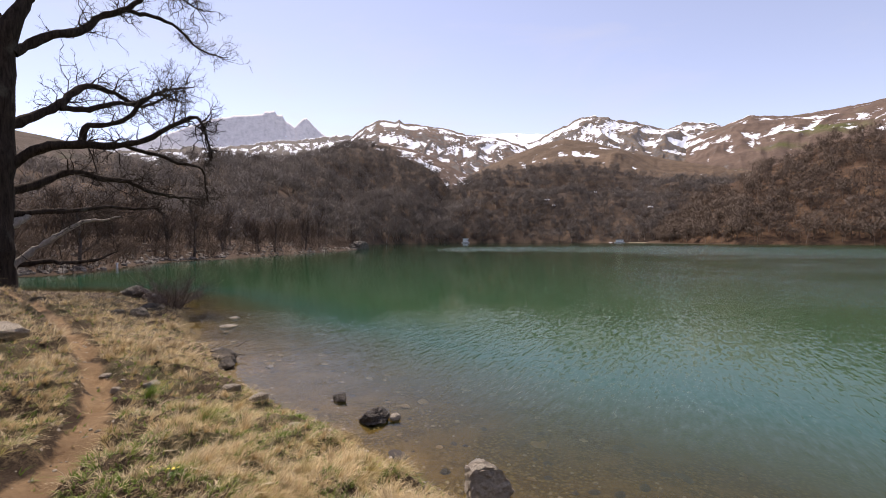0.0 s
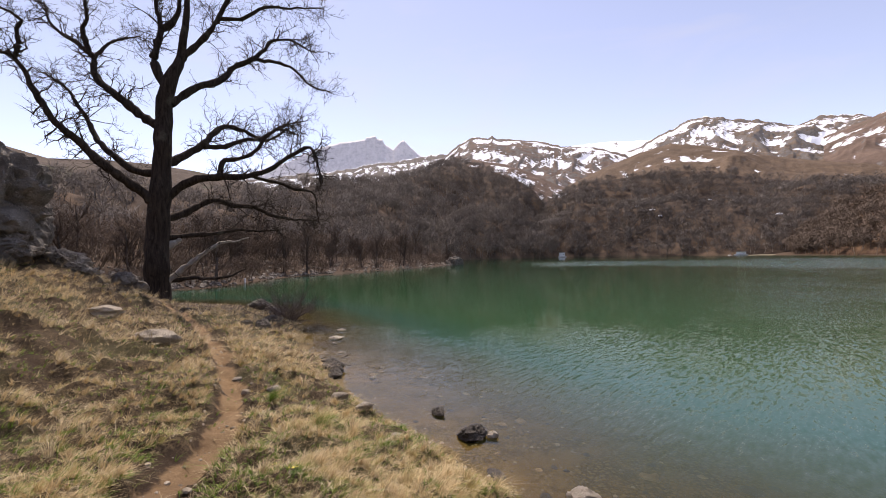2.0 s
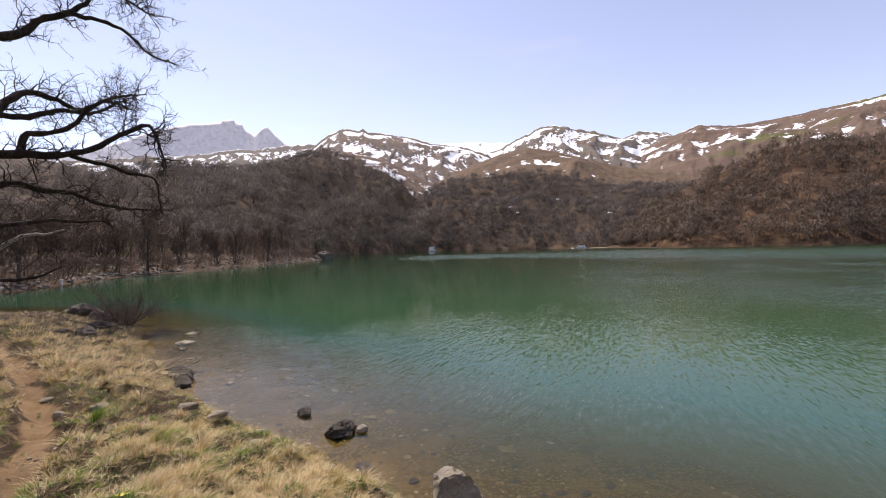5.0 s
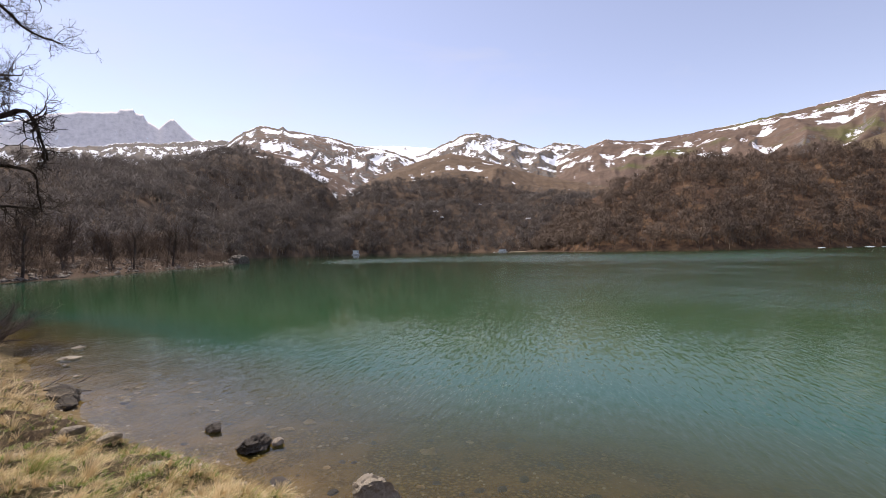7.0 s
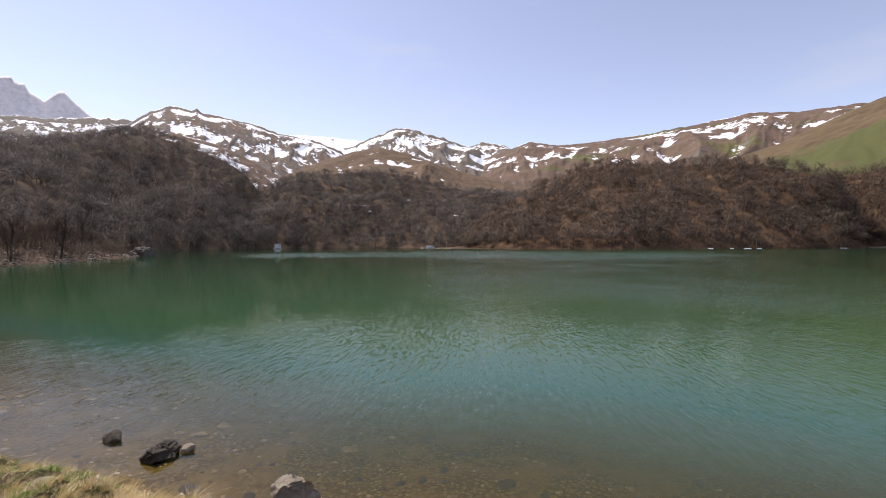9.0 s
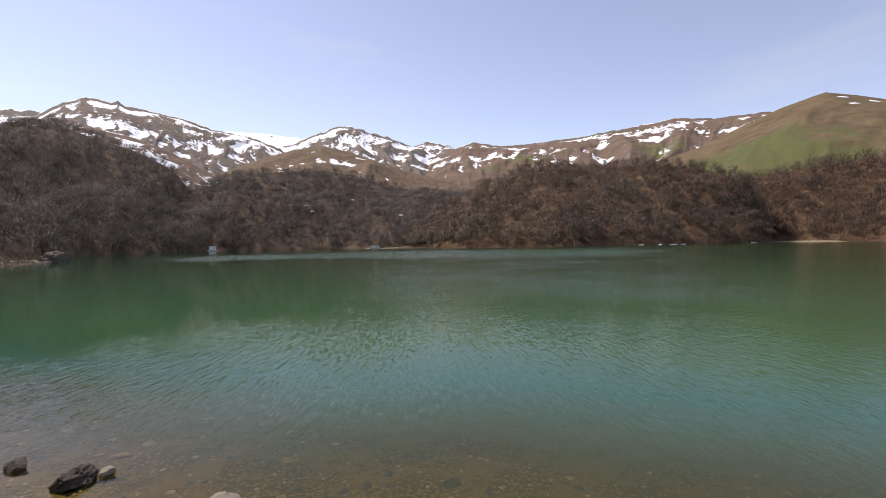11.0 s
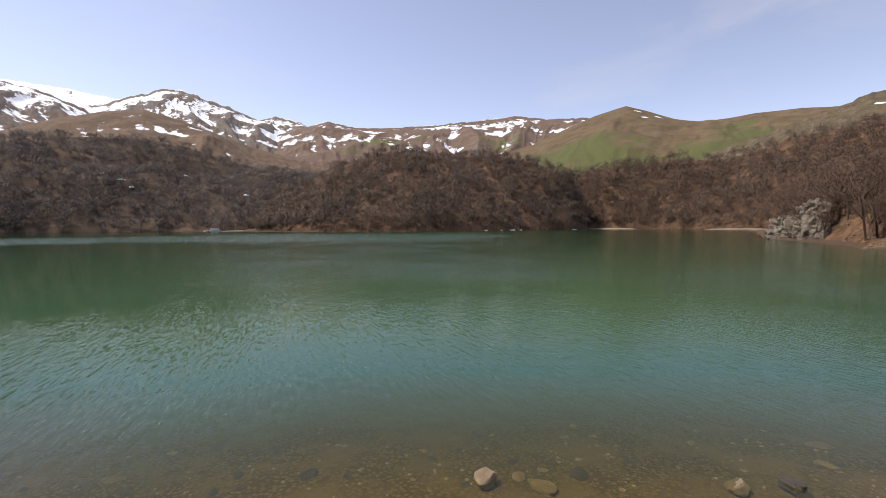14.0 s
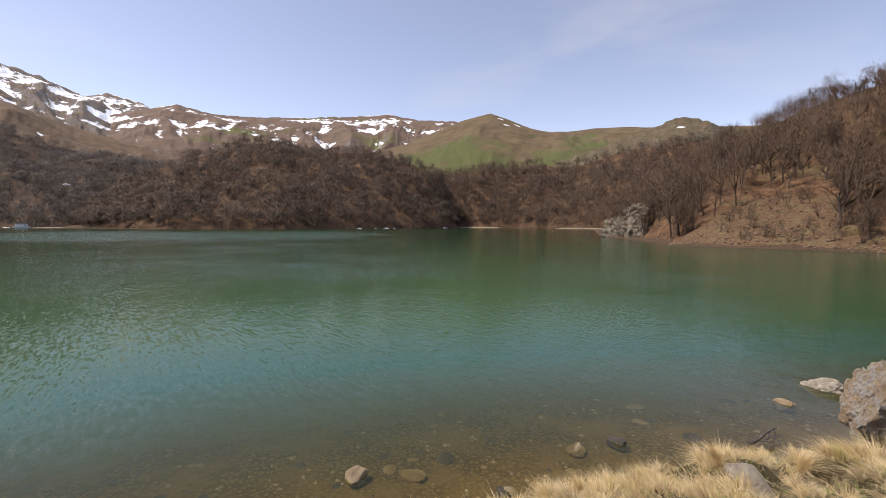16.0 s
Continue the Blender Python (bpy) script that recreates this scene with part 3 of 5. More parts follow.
# the massif's bluish, low-contrast base colour carries the haze before it
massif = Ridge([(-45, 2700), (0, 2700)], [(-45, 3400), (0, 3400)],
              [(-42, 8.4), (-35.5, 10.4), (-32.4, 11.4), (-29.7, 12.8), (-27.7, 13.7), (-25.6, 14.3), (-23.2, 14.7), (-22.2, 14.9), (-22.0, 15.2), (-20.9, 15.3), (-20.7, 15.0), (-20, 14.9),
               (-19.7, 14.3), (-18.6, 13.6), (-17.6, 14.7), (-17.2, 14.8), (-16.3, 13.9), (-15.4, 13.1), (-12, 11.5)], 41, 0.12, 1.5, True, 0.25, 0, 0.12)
massif.build("rock_massif", "grey limestone massif paled by painted haze, with a notched summit tower", mountain_material("hazed_limestone_massif", (0.72, 0.71, 0.74), (0.72, 0.71, 0.74), HAZED_ROCK, 0.16, 0.0, 0.9, 0.0011, 1.0, 0.8), 0.06, 80)
Ridge([(-70, 500), (-30, 700)], [(-70, 1100), (-30, 1300)],
      [(-75, 12.5), (-64, 11.4), (-57.7, 10.8), (-54.4, 10.0), (-49.8, 10.4), (-45.8, 10.4), (-42, 10), (-38, 9.4), (-33, 8.2), (-26, 7)], 42, 0.12).build(
    "bare_hill", "bare brown grassy hill behind the wood", mountain_material("brown_hill", (0.115, 0.087, 0.066), (0.05, 0.05, 0.03), GREY, 0.1, 0.35, 0.35, 0.008), 0.2, 60, "hill")
Ridge([(-45, 1500), (0, 1500)], [(-45, 2300), (0, 2300)],
      [(-46, 8.2), (-34.5, 9.6), (-28.6, 10.6), (-25.1, 11.0), (-21.3, 11.9), (-17.4, 12.3), (-13.3, 13.0), (-11.5, 13.1), (-9, 12), (-6, 10.5)], 43, 0.22, 0.9, True, 0.1, 0, 0.25).build(
    "snowy_ridge", "low rocky ridge speckled with snow", mountain_material("snow_speckled_rock", (0.2, 0.17, 0.14), GREEN, GREY, 0.5, 0.0, 0.6, 0.005, drift_size=2.5), 0.08, 100)
Ridge([(0, 1800), (20, 1800)], [(0, 2700), (20, 2700)], [(1, 12), (3, 13), (5, 13.35), (9, 13.4), (12.8, 13.1), (16, 12.3), (19, 11)], 45, 0.1, 0.9, True, 0.2, 0, 0.1).build(
    "snow_saddle", "snow-covered saddle between two peaks", mountain_material("deep_snow_slope", BROWN, GREEN, GREY, 1.15, 0.0, 0.3), 0.1, 60)
Ridge([(-16, 900), (12, 900)], [(-16, 1700), (12, 1700)],
      [(-16, 11), (-12.5, 12.3), (-11.5, 13.1), (-9.7, 14.4), (-8.3, 15.1), (-6.1, 14.9), (-5.6, 15.15), (-5.0, 14.8), (-3.2, 14.6), (0.5, 14.2), (3.4, 13.3), (7.1, 12.9), (10, 12), (13, 10.5)], 44, 0.26, 0.85, True, 0.13, 0, 0.15).build(
    "snowy_mountain", "brown mountain with broad snowfields and a rocky horn", mountain_material("snow_streaked_mountain", BROWN, GREEN, GREY, 0.53, 0.0, 0.6, 0.006, drift_size=1.6), 0.075, 120)
Ridge([(8, 950), (44, 950)], [(8, 1900), (44, 1900)],
      [(8, 11), (12.8, 12.8), (15.6, 14), (17.6, 14.8), (19.3, 14.8), (21.5, 14.2), (24, 13.6), (26.2, 12.7), (27.1, 12.4), (28.6, 13.1), (30.8, 12.8), (32.6, 12.2), (34.8, 12.8), (38.6, 12.1), (44, 11.4)], 46, 0.3, 0.85, True, 0.13, 0, 0.2).build(
    "snowy_peak", "dark rocky peak streaked with snow gullies", mountain_material("snow_gullied_peak", (0.19, 0.14, 0.1), GREEN, GREY, 0.55, 0.0, 0.65, 0.006, drift_size=1.6), 0.075, 120)
Ridge([(30, 750), (80, 750)], [(30, 1500), (80, 1500)],
      [(29, 11), (34.8, 12.9), (38.6, 12.3), (42, 12.4), (45.2, 12.6), (48.4, 12.8), (51.3, 13.1), (54.2, 13.3), (58.8, 13.8), (62.7, 13.2), (67, 13.1), (71, 12.6), (78, 10.5)], 47, 0.2, 0.8, True, 0.14, 0, 0.12).build(
    "grassy_mountain", "brown and green mountain with scattered snow patches", mountain_material("patchy_snow_meadow", BROWN, GREEN, GREY, 0.42, 0.34, 0.35, drift_size=1.6), 0.1, 90)
green_hill = Ridge([(52, 480), (135, 480)], [(52, 1050), (135, 1050)],
      [(50, 7.5), (56, 9), (61, 10.2), (65, 11.9), (68.5, 13.2), (71, 13.8), (72, 14), (74.3, 13.2), (77.2, 12), (80, 11.3), (84.7, 11.7), (88.5, 11.6), (92, 11.2), (100, 10.5), (135, 9)], 48, 0.13, 0.8, True, 0.3)
green_hill.build(
    "green_hill", "green and brown grassy hill with a pointed top", mountain_material("spring_green_hill", (0.15, 0.108, 0.062), (0.088, 0.094, 0.036), GREY, -0.8, 0.43, 0.25, 0.006, low_green=0.17), 0.2, 70, "hill")
knoll = Ridge([(80, 400), (120, 400)], [(80, 620), (120, 620)], [(80, 7.8), (86, 9.6), (91.5, 11.3), (93.3, 12), (95, 12.05), (96.1, 11.7), (97.5, 11), (104, 9.5), (120, 9)], 49, 0.34, 0.85, True, 0.22, 0, 0.25)
knoll.build(
    "rocky_knoll", "rocky brown knoll with thin grass", mountain_material("rocky_knoll_face", (0.13, 0.1, 0.06), (0.09, 0.09, 0.04), (0.17, 0.14, 0.105), -0.3, 0.45, 0.5, 0.02), 0.1, 70, "hill")
Ridge([(-12, 560), (8, 560)], [(-12, 900), (8, 900)], [(-13, 11), (-8, 12.3), (-4, 11.6), (-1, 10.5), (2, 8.9), (5, 7.6), (8, 6.5)], 50, 0.18, 0.9, True, 0.3).build(
    "brown_spur", "bare brown spur above the wood with snow remnants", mountain_material("brown_spur_face", BROWN, GREEN, GREY, 0.44, 0.0, 0.3, 0.008, drift_size=1.8), 0.1, 80, "hill")
Ridge([(2, 520), (36, 520)], [(2, 1000), (36, 1000)], [(1, 7), (4, 8.6), (8, 10.3), (12, 11.7), (15.5, 12.4), (19, 11.7), (23, 10.4), (27, 9.2), (31, 8.2), (36, 7)], 51, 0.16, 0.85, True, 0.3).build(
    "brown_dome", "bare brown dome with narrow snow strips", mountain_material("brown_dome_face", (0.155, 0.107, 0.07), GREEN, GREY, 0.27, 0.05, 0.2, 0.006), 0.1, 90, "hill")

wood_left = Ridge([(-80, 80), (-60, 66), (-45, 58), (-32, 78), (-21, 112), (-16, 150), (-12, 200), (-8, 240), (-2, 285), (4, 318)],
                  [(-80, 420), (-45, 420), (-25, 560), (-10, 600), (4, 400)],
                  [(-80, 7), (-60, 6.8), (-45, 6.8), (-36, 6.6), (-30.4, 7.0), (-27.5, 8.5), (-24.5, 9.7), (-21.4, 10.1), (-17.4, 10.8), (-13.3, 11.5), (-10.5, 12.1), (-7.6, 11.7), (-4.7, 11.1), (-1.7, 9.8), (-0.3, 8.7), (0.8, 7.3), (1.9, 3.3), (3.0, 0.7)], 61, 0.3, 0.9, False, 0.3, 6.0, 0, 1.0)
wood_middle = Ridge([(-3, 330), (3, 322), (22, 305), (40, 320)], [(-3, 420), (15, 520), (40, 520)],
                    [(-2, 3), (1.2, 6.9), (3.4, 8), (7.1, 9.2), (10, 9.6), (14.9, 10), (19, 9.6), (22.8, 8.5), (25.9, 7.8), (28.2, 7.3), (31, 7.2), (40, 6)], 62, 0.34, 0.9, False, 0.3, 5.5, 0, 1.0)
wood_right = Ridge([(25, 288), (28, 270), (34, 236), (46, 233), (56, 272), (66, 330), (69, 350)], [(25, 300), (32, 340), (44, 390), (60, 420), (69, 380)],
                   [(25.6, -0.2), (27.6, 2.6), (30, 4.6), (32, 6.4), (35.8, 8), (41.6, 10.2), (44, 10.4), (47.9, 9.8), (52.7, 9.8), (56.2, 9.8), (59.8, 9.2), (62.7, 8.2), (65.6, 7.1), (67.1, 4.3), (67.9, 0.2)], 63, 0.24, 0.85, False, 0.3, 6.0, 0, 1.0)
wood_far = Ridge([(60, 400), (70, 385), (85, 365), (110, 340)], [(60, 480), (85, 500), (110, 480)],
                 [(60, 5), (66.4, 7.2), (70.8, 7.7), (74.4, 8), (77.9, 8.3), (81.4, 7.7), (84.1, 8.2), (87.3, 9.3), (91, 9.8), (93.9, 10.2), (97.2, 9.9), (110, 10)], 64, 0.24, 0.85, False, 0.3, 5.5, 0, 1.0)
wood_near = Ridge([(85, 116), (88, 106), (90, 95), (94, 72), (100, 67), (112, 63.5), (135, 60)], [(85, 120), (90, 128), (97, 160), (104, 180), (112, 190), (135, 190)],
                  [(85.4, -1.2), (86.2, 0.2), (88, 2.5), (90.6, 4.2), (94, 6.4), (97.7, 10), (100.3, 10.6), (102.2, 11.8), (105.7, 13.2), (108.2, 13.8), (112, 14.6), (120, 15.3), (135, 15.5)], 65, 0.16, 0.85, False, 0.3, 5.0, 0, 1.0)
behind = Ridge([(118, 62), (150, 45), (240, 45), (285, 70)], [(118, 170), (285, 190)], [(118, 13), (150, 17), (230, 17), (270, 12), (285, 9)], 66, 0.1, 0.85, False, 0.3)
spur = Ridge([(93, 70), (96, 68), (100, 65.5), (113, 63)], [(93, 71), (98, 76), (104, 84), (113, 86)], [(93.2, -2.2), (94.5, -1.4), (97, 0.2), (99.6, 1.7), (101.6, 2.8), (104, 3.3), (108, 3.3), (113, 2.6)], 67, 0.1, 0.8, False, 0.4, 0, 0, 1.0)
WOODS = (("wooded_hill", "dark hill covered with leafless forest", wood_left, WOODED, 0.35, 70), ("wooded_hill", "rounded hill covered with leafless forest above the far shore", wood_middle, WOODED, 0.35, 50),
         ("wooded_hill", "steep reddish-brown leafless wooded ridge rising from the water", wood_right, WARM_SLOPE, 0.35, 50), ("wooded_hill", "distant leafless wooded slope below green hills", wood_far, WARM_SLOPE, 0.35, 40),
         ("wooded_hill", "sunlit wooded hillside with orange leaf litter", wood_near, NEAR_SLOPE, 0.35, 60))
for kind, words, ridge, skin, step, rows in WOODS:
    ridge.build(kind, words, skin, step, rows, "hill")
# never in view: a slope added at the back to close the reflections
behind.build("wooded_hill", "unseen brown hillside added behind the bank", WARM_SLOPE, 2.0, 20, "hill")
spur.build("grassy_spur", "pale grassy spur running down to the water", slope_material("dry_grass_spur", (0.075, 0.046, 0.028), (0.19, 0.122, 0.07), (0.15, 0.115, 0.06), 0.6), 0.25, 24, "hill")


# ---- trees ----
class Wood:
    """Collects tapered branches into one mesh of triangles."""

    def __init__(self):
        self.v, self.f, self.n = [], [], 0

    def tube(self, pts, radii, sides=3):
        pts = np.asarray(pts, float)
        d = np.gradient(pts, axis=0)
        d /= np.linalg.norm(d, axis=1)[:, None] + 1e-9
        ref = np.array([0, 0, 1.0]) if abs(d[0][2]) < 0.9 else np.array([1.0, 0, 0])
        a = np.cross(d, ref)
        a /= np.linalg.norm(a, axis=1)[:, None] + 1e-9
        b = np.cross(d, a)
        ang = np.arange(sides) * 2 * np.pi / sides
        rings = pts[:, None] + np.asarray(radii)[:, None, None] * (np.cos(ang)[None, :, None] * a[:, None] + np.sin(ang)[None, :, None] * b[:, None])
        q = grid_faces(len(pts), sides, True)
        self.v.append(rings.reshape(-1, 3))
        self.f.append(np.concatenate([q[:, [0, 1, 2]], q[:, [0, 2, 3]]]) + self.n)
        self.n += len(pts) * sides

    def sliver(self, a, b, w, rng):
        a, b = np.asarray(a), np.asarray(b)
        side = np.cross(b - a, rng.normal(size=3))
        side = side / (np.linalg.norm(side) + 1e-9) * w
        self.v.append(np.array([a - side, a + side, b]))
        self.f.append(np.array([[0, 1, 2]]) + self.n)
        self.n += 3

    def flat(self, a, b, out, w):
        side = np.cross(b - a, out)
        side = side / (np.linalg.norm(side) + 1e-9) * w
        self.v.append(np.array([a - side, a + side, b]))
        self.f.append(np.array([[0, 1, 2]]) + self.n)
        self.n += 3

    def arrays(self):
        return np.concatenate(self.v), np.concatenate(self.f)


def crooked(rng, start, way, length, steps, bend, lift=0.0):
    pts, way = [np.asarray(start, float)], np.asarray(way, float)
    for i in range(steps):
        way = way + rng.normal(size=3) * bend + np.array([0, 0, lift])
        way = way / np.linalg.norm(way)
        pts.append(pts[-1] + way * length / steps)
    return np.array(pts)


def sprout(wood, rng, pts, radius, count, length, level, thin, lift=0.05, bend=0.28):
    """Side branches along a branch, and theirs in turn."""
    for i in range(count):
        t = rng.uniform(0.08, 1.0) * (len(pts) - 1)
        k = min(int(t), len(pts) - 2)
        at = pts[k] + (pts[k + 1] - pts[k]) * (t - k)
        along = pts[k + 1] - pts[k]
        along = along / np.linalg.norm(along)
        out = np.cross(along, rng.normal(size=3))
        out = out / (np.linalg.norm(out) + 1e-9)
        way = along * rng.uniform(0.2, 0.9) + out * rng.uniform(0.6, 1.2) + np.array([0, 0, 0.15])
        size = length * rng.uniform(0.45, 1.1) * (1.1 - 0.4 * t / len(pts))
        if level == 0:
            wood.sliver(at, at + way / np.linalg.norm(way) * size, thin, rng)
            continue
        r = max(thin, radius * rng.uniform(0.35, 0.6))
        steps = 5 if level > 1 else 3
        sub = crooked(rng, at, way / np.linalg.norm(way), size, steps, bend, lift)
        wood.tube(sub, np.linspace(r, thin * 0.6, steps + 1), 4 if level > 1 else 3)
        sprout(wood, rng, sub, r, 7 if level > 1 else 6, size * 0.5, level - 1, thin * 0.75, lift, bend)


def shore_tree(seed, tall, spread, skin, bark):
    """A leafless tree: a trunk and a crown of limbs and twigs."""
    rng = np.random.default_rng(seed)
    top = new("bare_tree")
    trunk = Wood()
    line = crooked(rng, (0, 0, -0.4), (rng.normal() * 0.08, rng.normal() * 0.08, 1), tall * 0.72, 8, 0.07, 0.05)
    trunk.tube(line, np.linspace(tall * 0.021, tall * 0.007, 9), 7)
    solid("trunk", *trunk.arrays(), bark, top, "", True)
    crown = Wood()
    for i in range(11):
        k = rng.integers(2, 8)
        a = rng.uniform(0, 6.28)
        limb = crooked(rng, line[k], (math.cos(a) * spread, math.sin(a) * spread, rng.uniform(0.5, 1.3)), tall * rng.uniform(0.28, 0.48) * (1.2 - k * 0.06), 5, 0.2, 0.12)
        crown.tube(limb, np.linspace(tall * 0.009, 0.018, 6), 4)
        sprout(crown, rng, limb, tall * 0.009, 9, tall * 0.17, 1, 0.014, 0.08)
    for i in range(40):
        k = rng.integers(4, 9)
        a = rng.uniform(0, 6.28)
        crown.sliver(line[k], line[k] + np.array([math.cos(a), math.sin(a), 1.2]) * tall * 0.11, 0.02, rng)
    ob = solid("crown", *crown.arrays(), skin, top)
    values(ob, "tint", np.full(crown.n, rng.uniform(0.1, 0.9)))
    return top


def far_tree(rng, tall, twigs, width):
    """A leafless tree seen from afar: trunk, limbs and a crown of twigs in several rounded tufts. Also the crown's normals."""
    wood = Wood()
    line = crooked(rng, (0, 0, -0.5), (rng.normal() * 0.12, rng.normal() * 0.12, 1), tall * 0.7, 2, 0.08)
    wood.tube(line, np.linspace(tall * 0.02, tall * 0.009, 3), 3)
    middle = line[2] * np.array([1, 1, 0]) + np.array([0, 0, tall * 0.56])
    shape = np.array([rng.uniform(0.36, 0.46), rng.uniform(0.36, 0.46), rng.uniform(0.32, 0.4)]) * tall
    tufts_at = []
    for k in range(7):
        d = rng.normal(size=3)
        d[2] = abs(d[2]) - 0.25
        d = d / np.linalg.norm(d)
        tufts_at.append((middle + d * shape * 0.56, tall * rng.uniform(0.15, 0.23)))
        wood.sliver(line[1], tufts_at[-1][0] + d * tall * 0.08, tall * 0.012, rng)
    own = np.concatenate(wood.v) - middle
    own[:, 2] = np.maximum(own[:, 2], 0.05)
    normals = [own]
    for j in range(twigs):
        core, size = tufts_at[j % 7]
        d = rng.normal(size=3)
        d = d / np.linalg.norm(d)
        s = core + d * size * rng.uniform(0.55, 1.05)
        face = d + rng.normal(size=3) * 0.25
        along = np.cross(face, rng.normal(size=3))
        along = along / np.linalg.norm(along) + d * 0.4 + np.array([0, 0, 0.35])
        wood.flat(s, s + along * tall * rng.uniform(0.06, 0.13), face, width * rng.uniform(0.6, 1.3))
        whole = (s - middle) / shape
        normals.append(np.repeat([0.6 * d + 0.55 * whole], 3, 0))
    normals = np.concatenate(normals)
    return (*wood.arrays(), normals / (np.linalg.norm(normals, axis=1)[:, None] + 1e-9))


def forest(ridge, count, az0, az1, skin, label, seed, tall=8.0, twigs=84, width=0.17, low=0.0, high=1.0, lay=0.8, bare=None):
    """lay: how far the crowns close into one canopy that lies along the slope."""
    rng = np.random.default_rng(seed)
    kinds = [far_tree(rng, 1.0 * tall, twigs, width) for i in range(6)]
    az = rng.uniform(az0, az1, count * 3)
    u = low + (high - low) * rng.uniform(0, 1, count * 3) ** 1.05
    x, y, z = ridge.at(az, u)
    gap = fbm(x / 22, y / 22, seed, 3) + 0.5 * fbm(x / 70, y / 70, seed + 5, 2)
    keep = (gap > -0.5) & (z > 0.1)
    if bare:
        keep &= ~bare(az, np.hypot(x, y))
    keep = np.nonzero(keep)[0][:count]
    slope = ridge.upright(az, u)
    stand = np.clip(0.5 + 1.1 * fbm(x / 40, y / 40, seed + 8, 3), 0, 1)
    verts, faces, tint, normals, n = [], [], [], [], 0
    for i in keep:
        v, f, o = kinds[rng.integers(6)]
        a, s = rng.uniform(0, 6.28), rng.uniform(0.6, 1.35)
        c, d = math.cos(a), math.sin(a)
        verts.append(np.stack([(v[:, 0] * c - v[:, 1] * d) * s + x[i], (v[:, 0] * d + v[:, 1] * c) * s + y[i], v[:, 2] * s * rng.uniform(0.85, 1.15) + z[i]], 1))
        normals.append(np.stack([o[:, 0] * c - o[:, 1] * d, o[:, 0] * d + o[:, 1] * c, o[:, 2]], 1) + lay * slope[i])
        faces.append(f + n)
        tint.append(np.full(len(v), 0.6 * stand[i] + 0.4 * rng.uniform(0, 1)))
        n += len(v)
    ob = solid("leafless_forest", np.concatenate(verts), np.concatenate(faces), skin, None, "", True, np.concatenate(normals))
    values(ob, "tint", np.concatenate(tint))
    return tagged(ob, label, "forest", "", "stuff")


def on_spur(az, r):
    """Where the grassy spur lies before the near wood."""
    return (az > 93.5) & (az < 108) & (r < np.interp(az, spur.crest[:, 0], spur.crest[:, 1]) + 3)


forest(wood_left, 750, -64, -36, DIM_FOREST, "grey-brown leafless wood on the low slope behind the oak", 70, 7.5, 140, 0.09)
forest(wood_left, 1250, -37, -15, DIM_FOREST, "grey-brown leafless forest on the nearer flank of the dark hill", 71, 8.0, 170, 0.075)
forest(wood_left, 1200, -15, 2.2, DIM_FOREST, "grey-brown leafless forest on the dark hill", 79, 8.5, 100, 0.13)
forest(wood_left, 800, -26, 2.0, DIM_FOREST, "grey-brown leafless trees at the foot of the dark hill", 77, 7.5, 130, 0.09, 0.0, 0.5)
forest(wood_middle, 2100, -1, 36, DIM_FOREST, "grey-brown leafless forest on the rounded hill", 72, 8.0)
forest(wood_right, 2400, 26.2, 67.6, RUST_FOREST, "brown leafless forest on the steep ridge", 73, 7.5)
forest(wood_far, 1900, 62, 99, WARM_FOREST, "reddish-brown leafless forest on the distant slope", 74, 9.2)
forest(wood_near, 620, 87.5, 122, NEAR_TWIG, "sunlit leafless forest on the near hillside", 75, 6.6, 380, 0.022, 0.05, bare=on_spur)


forest(spur, 70, 98.5, 112.5, NEAR_TWIG, "bare brushwood on the grassy spur", 76, 2.0, 150, 0.018, 0.1)
forest(wood_near, 130, 94, 122, NEAR_TWIG, "low bare brush at the foot of the near hillside", 78, 2.4, 150, 0.02, 0.0, 0.09, bare=on_spur)


def conifers():
    rng = np.random.default_rng(80)
    verts, faces, tint, n = [], [], [], 0
    for i in range(150):
        az = rng.uniform(-56, -33)
        x, y, z = wood_left.at(np.array(az), np.array(rng.uniform(0.9, 1.05)))
        tall = rng.uniform(8, 14)
        wood = Wood()
        wood.tube([(0, 0, -1), (0, 0, tall)], [0.25, 0.04], 4)
        for k in range(60):
            h = rng.uniform(0.08, 1) ** 0.8
            a = rng.uniform(0, 6.28)
            w = (1 - h) * tall * 0.22 + 0.25
            wood.sliver((0, 0, h * tall), (math.cos(a) * w, math.sin(a) * w, h * tall - w * 0.35), 0.35, rng)
        v, f = wood.arrays()
        verts.append(v + np.array([x, y, z]))
        faces.append(f + n)
        tint.append(np.full(len(v), rng.uniform()))
        n += len(v)
    ob = solid("conifer_wood", np.concatenate(verts), np.concatenate(faces), NEEDLES)
    values(ob, "tint", np.concatenate(tint))
    tagged(ob, "dark green conifers along the crest of the wood", "forest", "", "stuff")


conifers()

shore_kinds = [tagged(shore_tree(200 + i, 8.0, 0.75, SHORE_TWIG, BARE_BARK), "leafless grey-barked tree on the wooded shore", "tree", "leafless trees on the shore") for i in range(4)]
hill_kinds = [tagged(shore_tree(220 + i, 8.0, 0.8, NEAR_TWIG, BARE_BARK), "leafless brown tree on the sunlit hillside", "tree", "leafless trees on the hillside") for i in range(4)]


def plant(kinds, places, seed):
    rng = np.random.default_rng(seed)
    for i, (x, y, z, s) in enumerate(places):
        m = Matrix.Translation((x, y, z)) @ Matrix.Rotation(rng.uniform(0, 6.28), 4, "Z")
        ob = kinds[i % len(kinds)]
        if i < len(kinds):
            ob.scale = (s, s, s * rng.uniform(0.9, 1.15))
            ob.matrix_basis = m @ Matrix.Diagonal((*ob.scale, 1))
        else:
            c = copy_thing(ob, m)
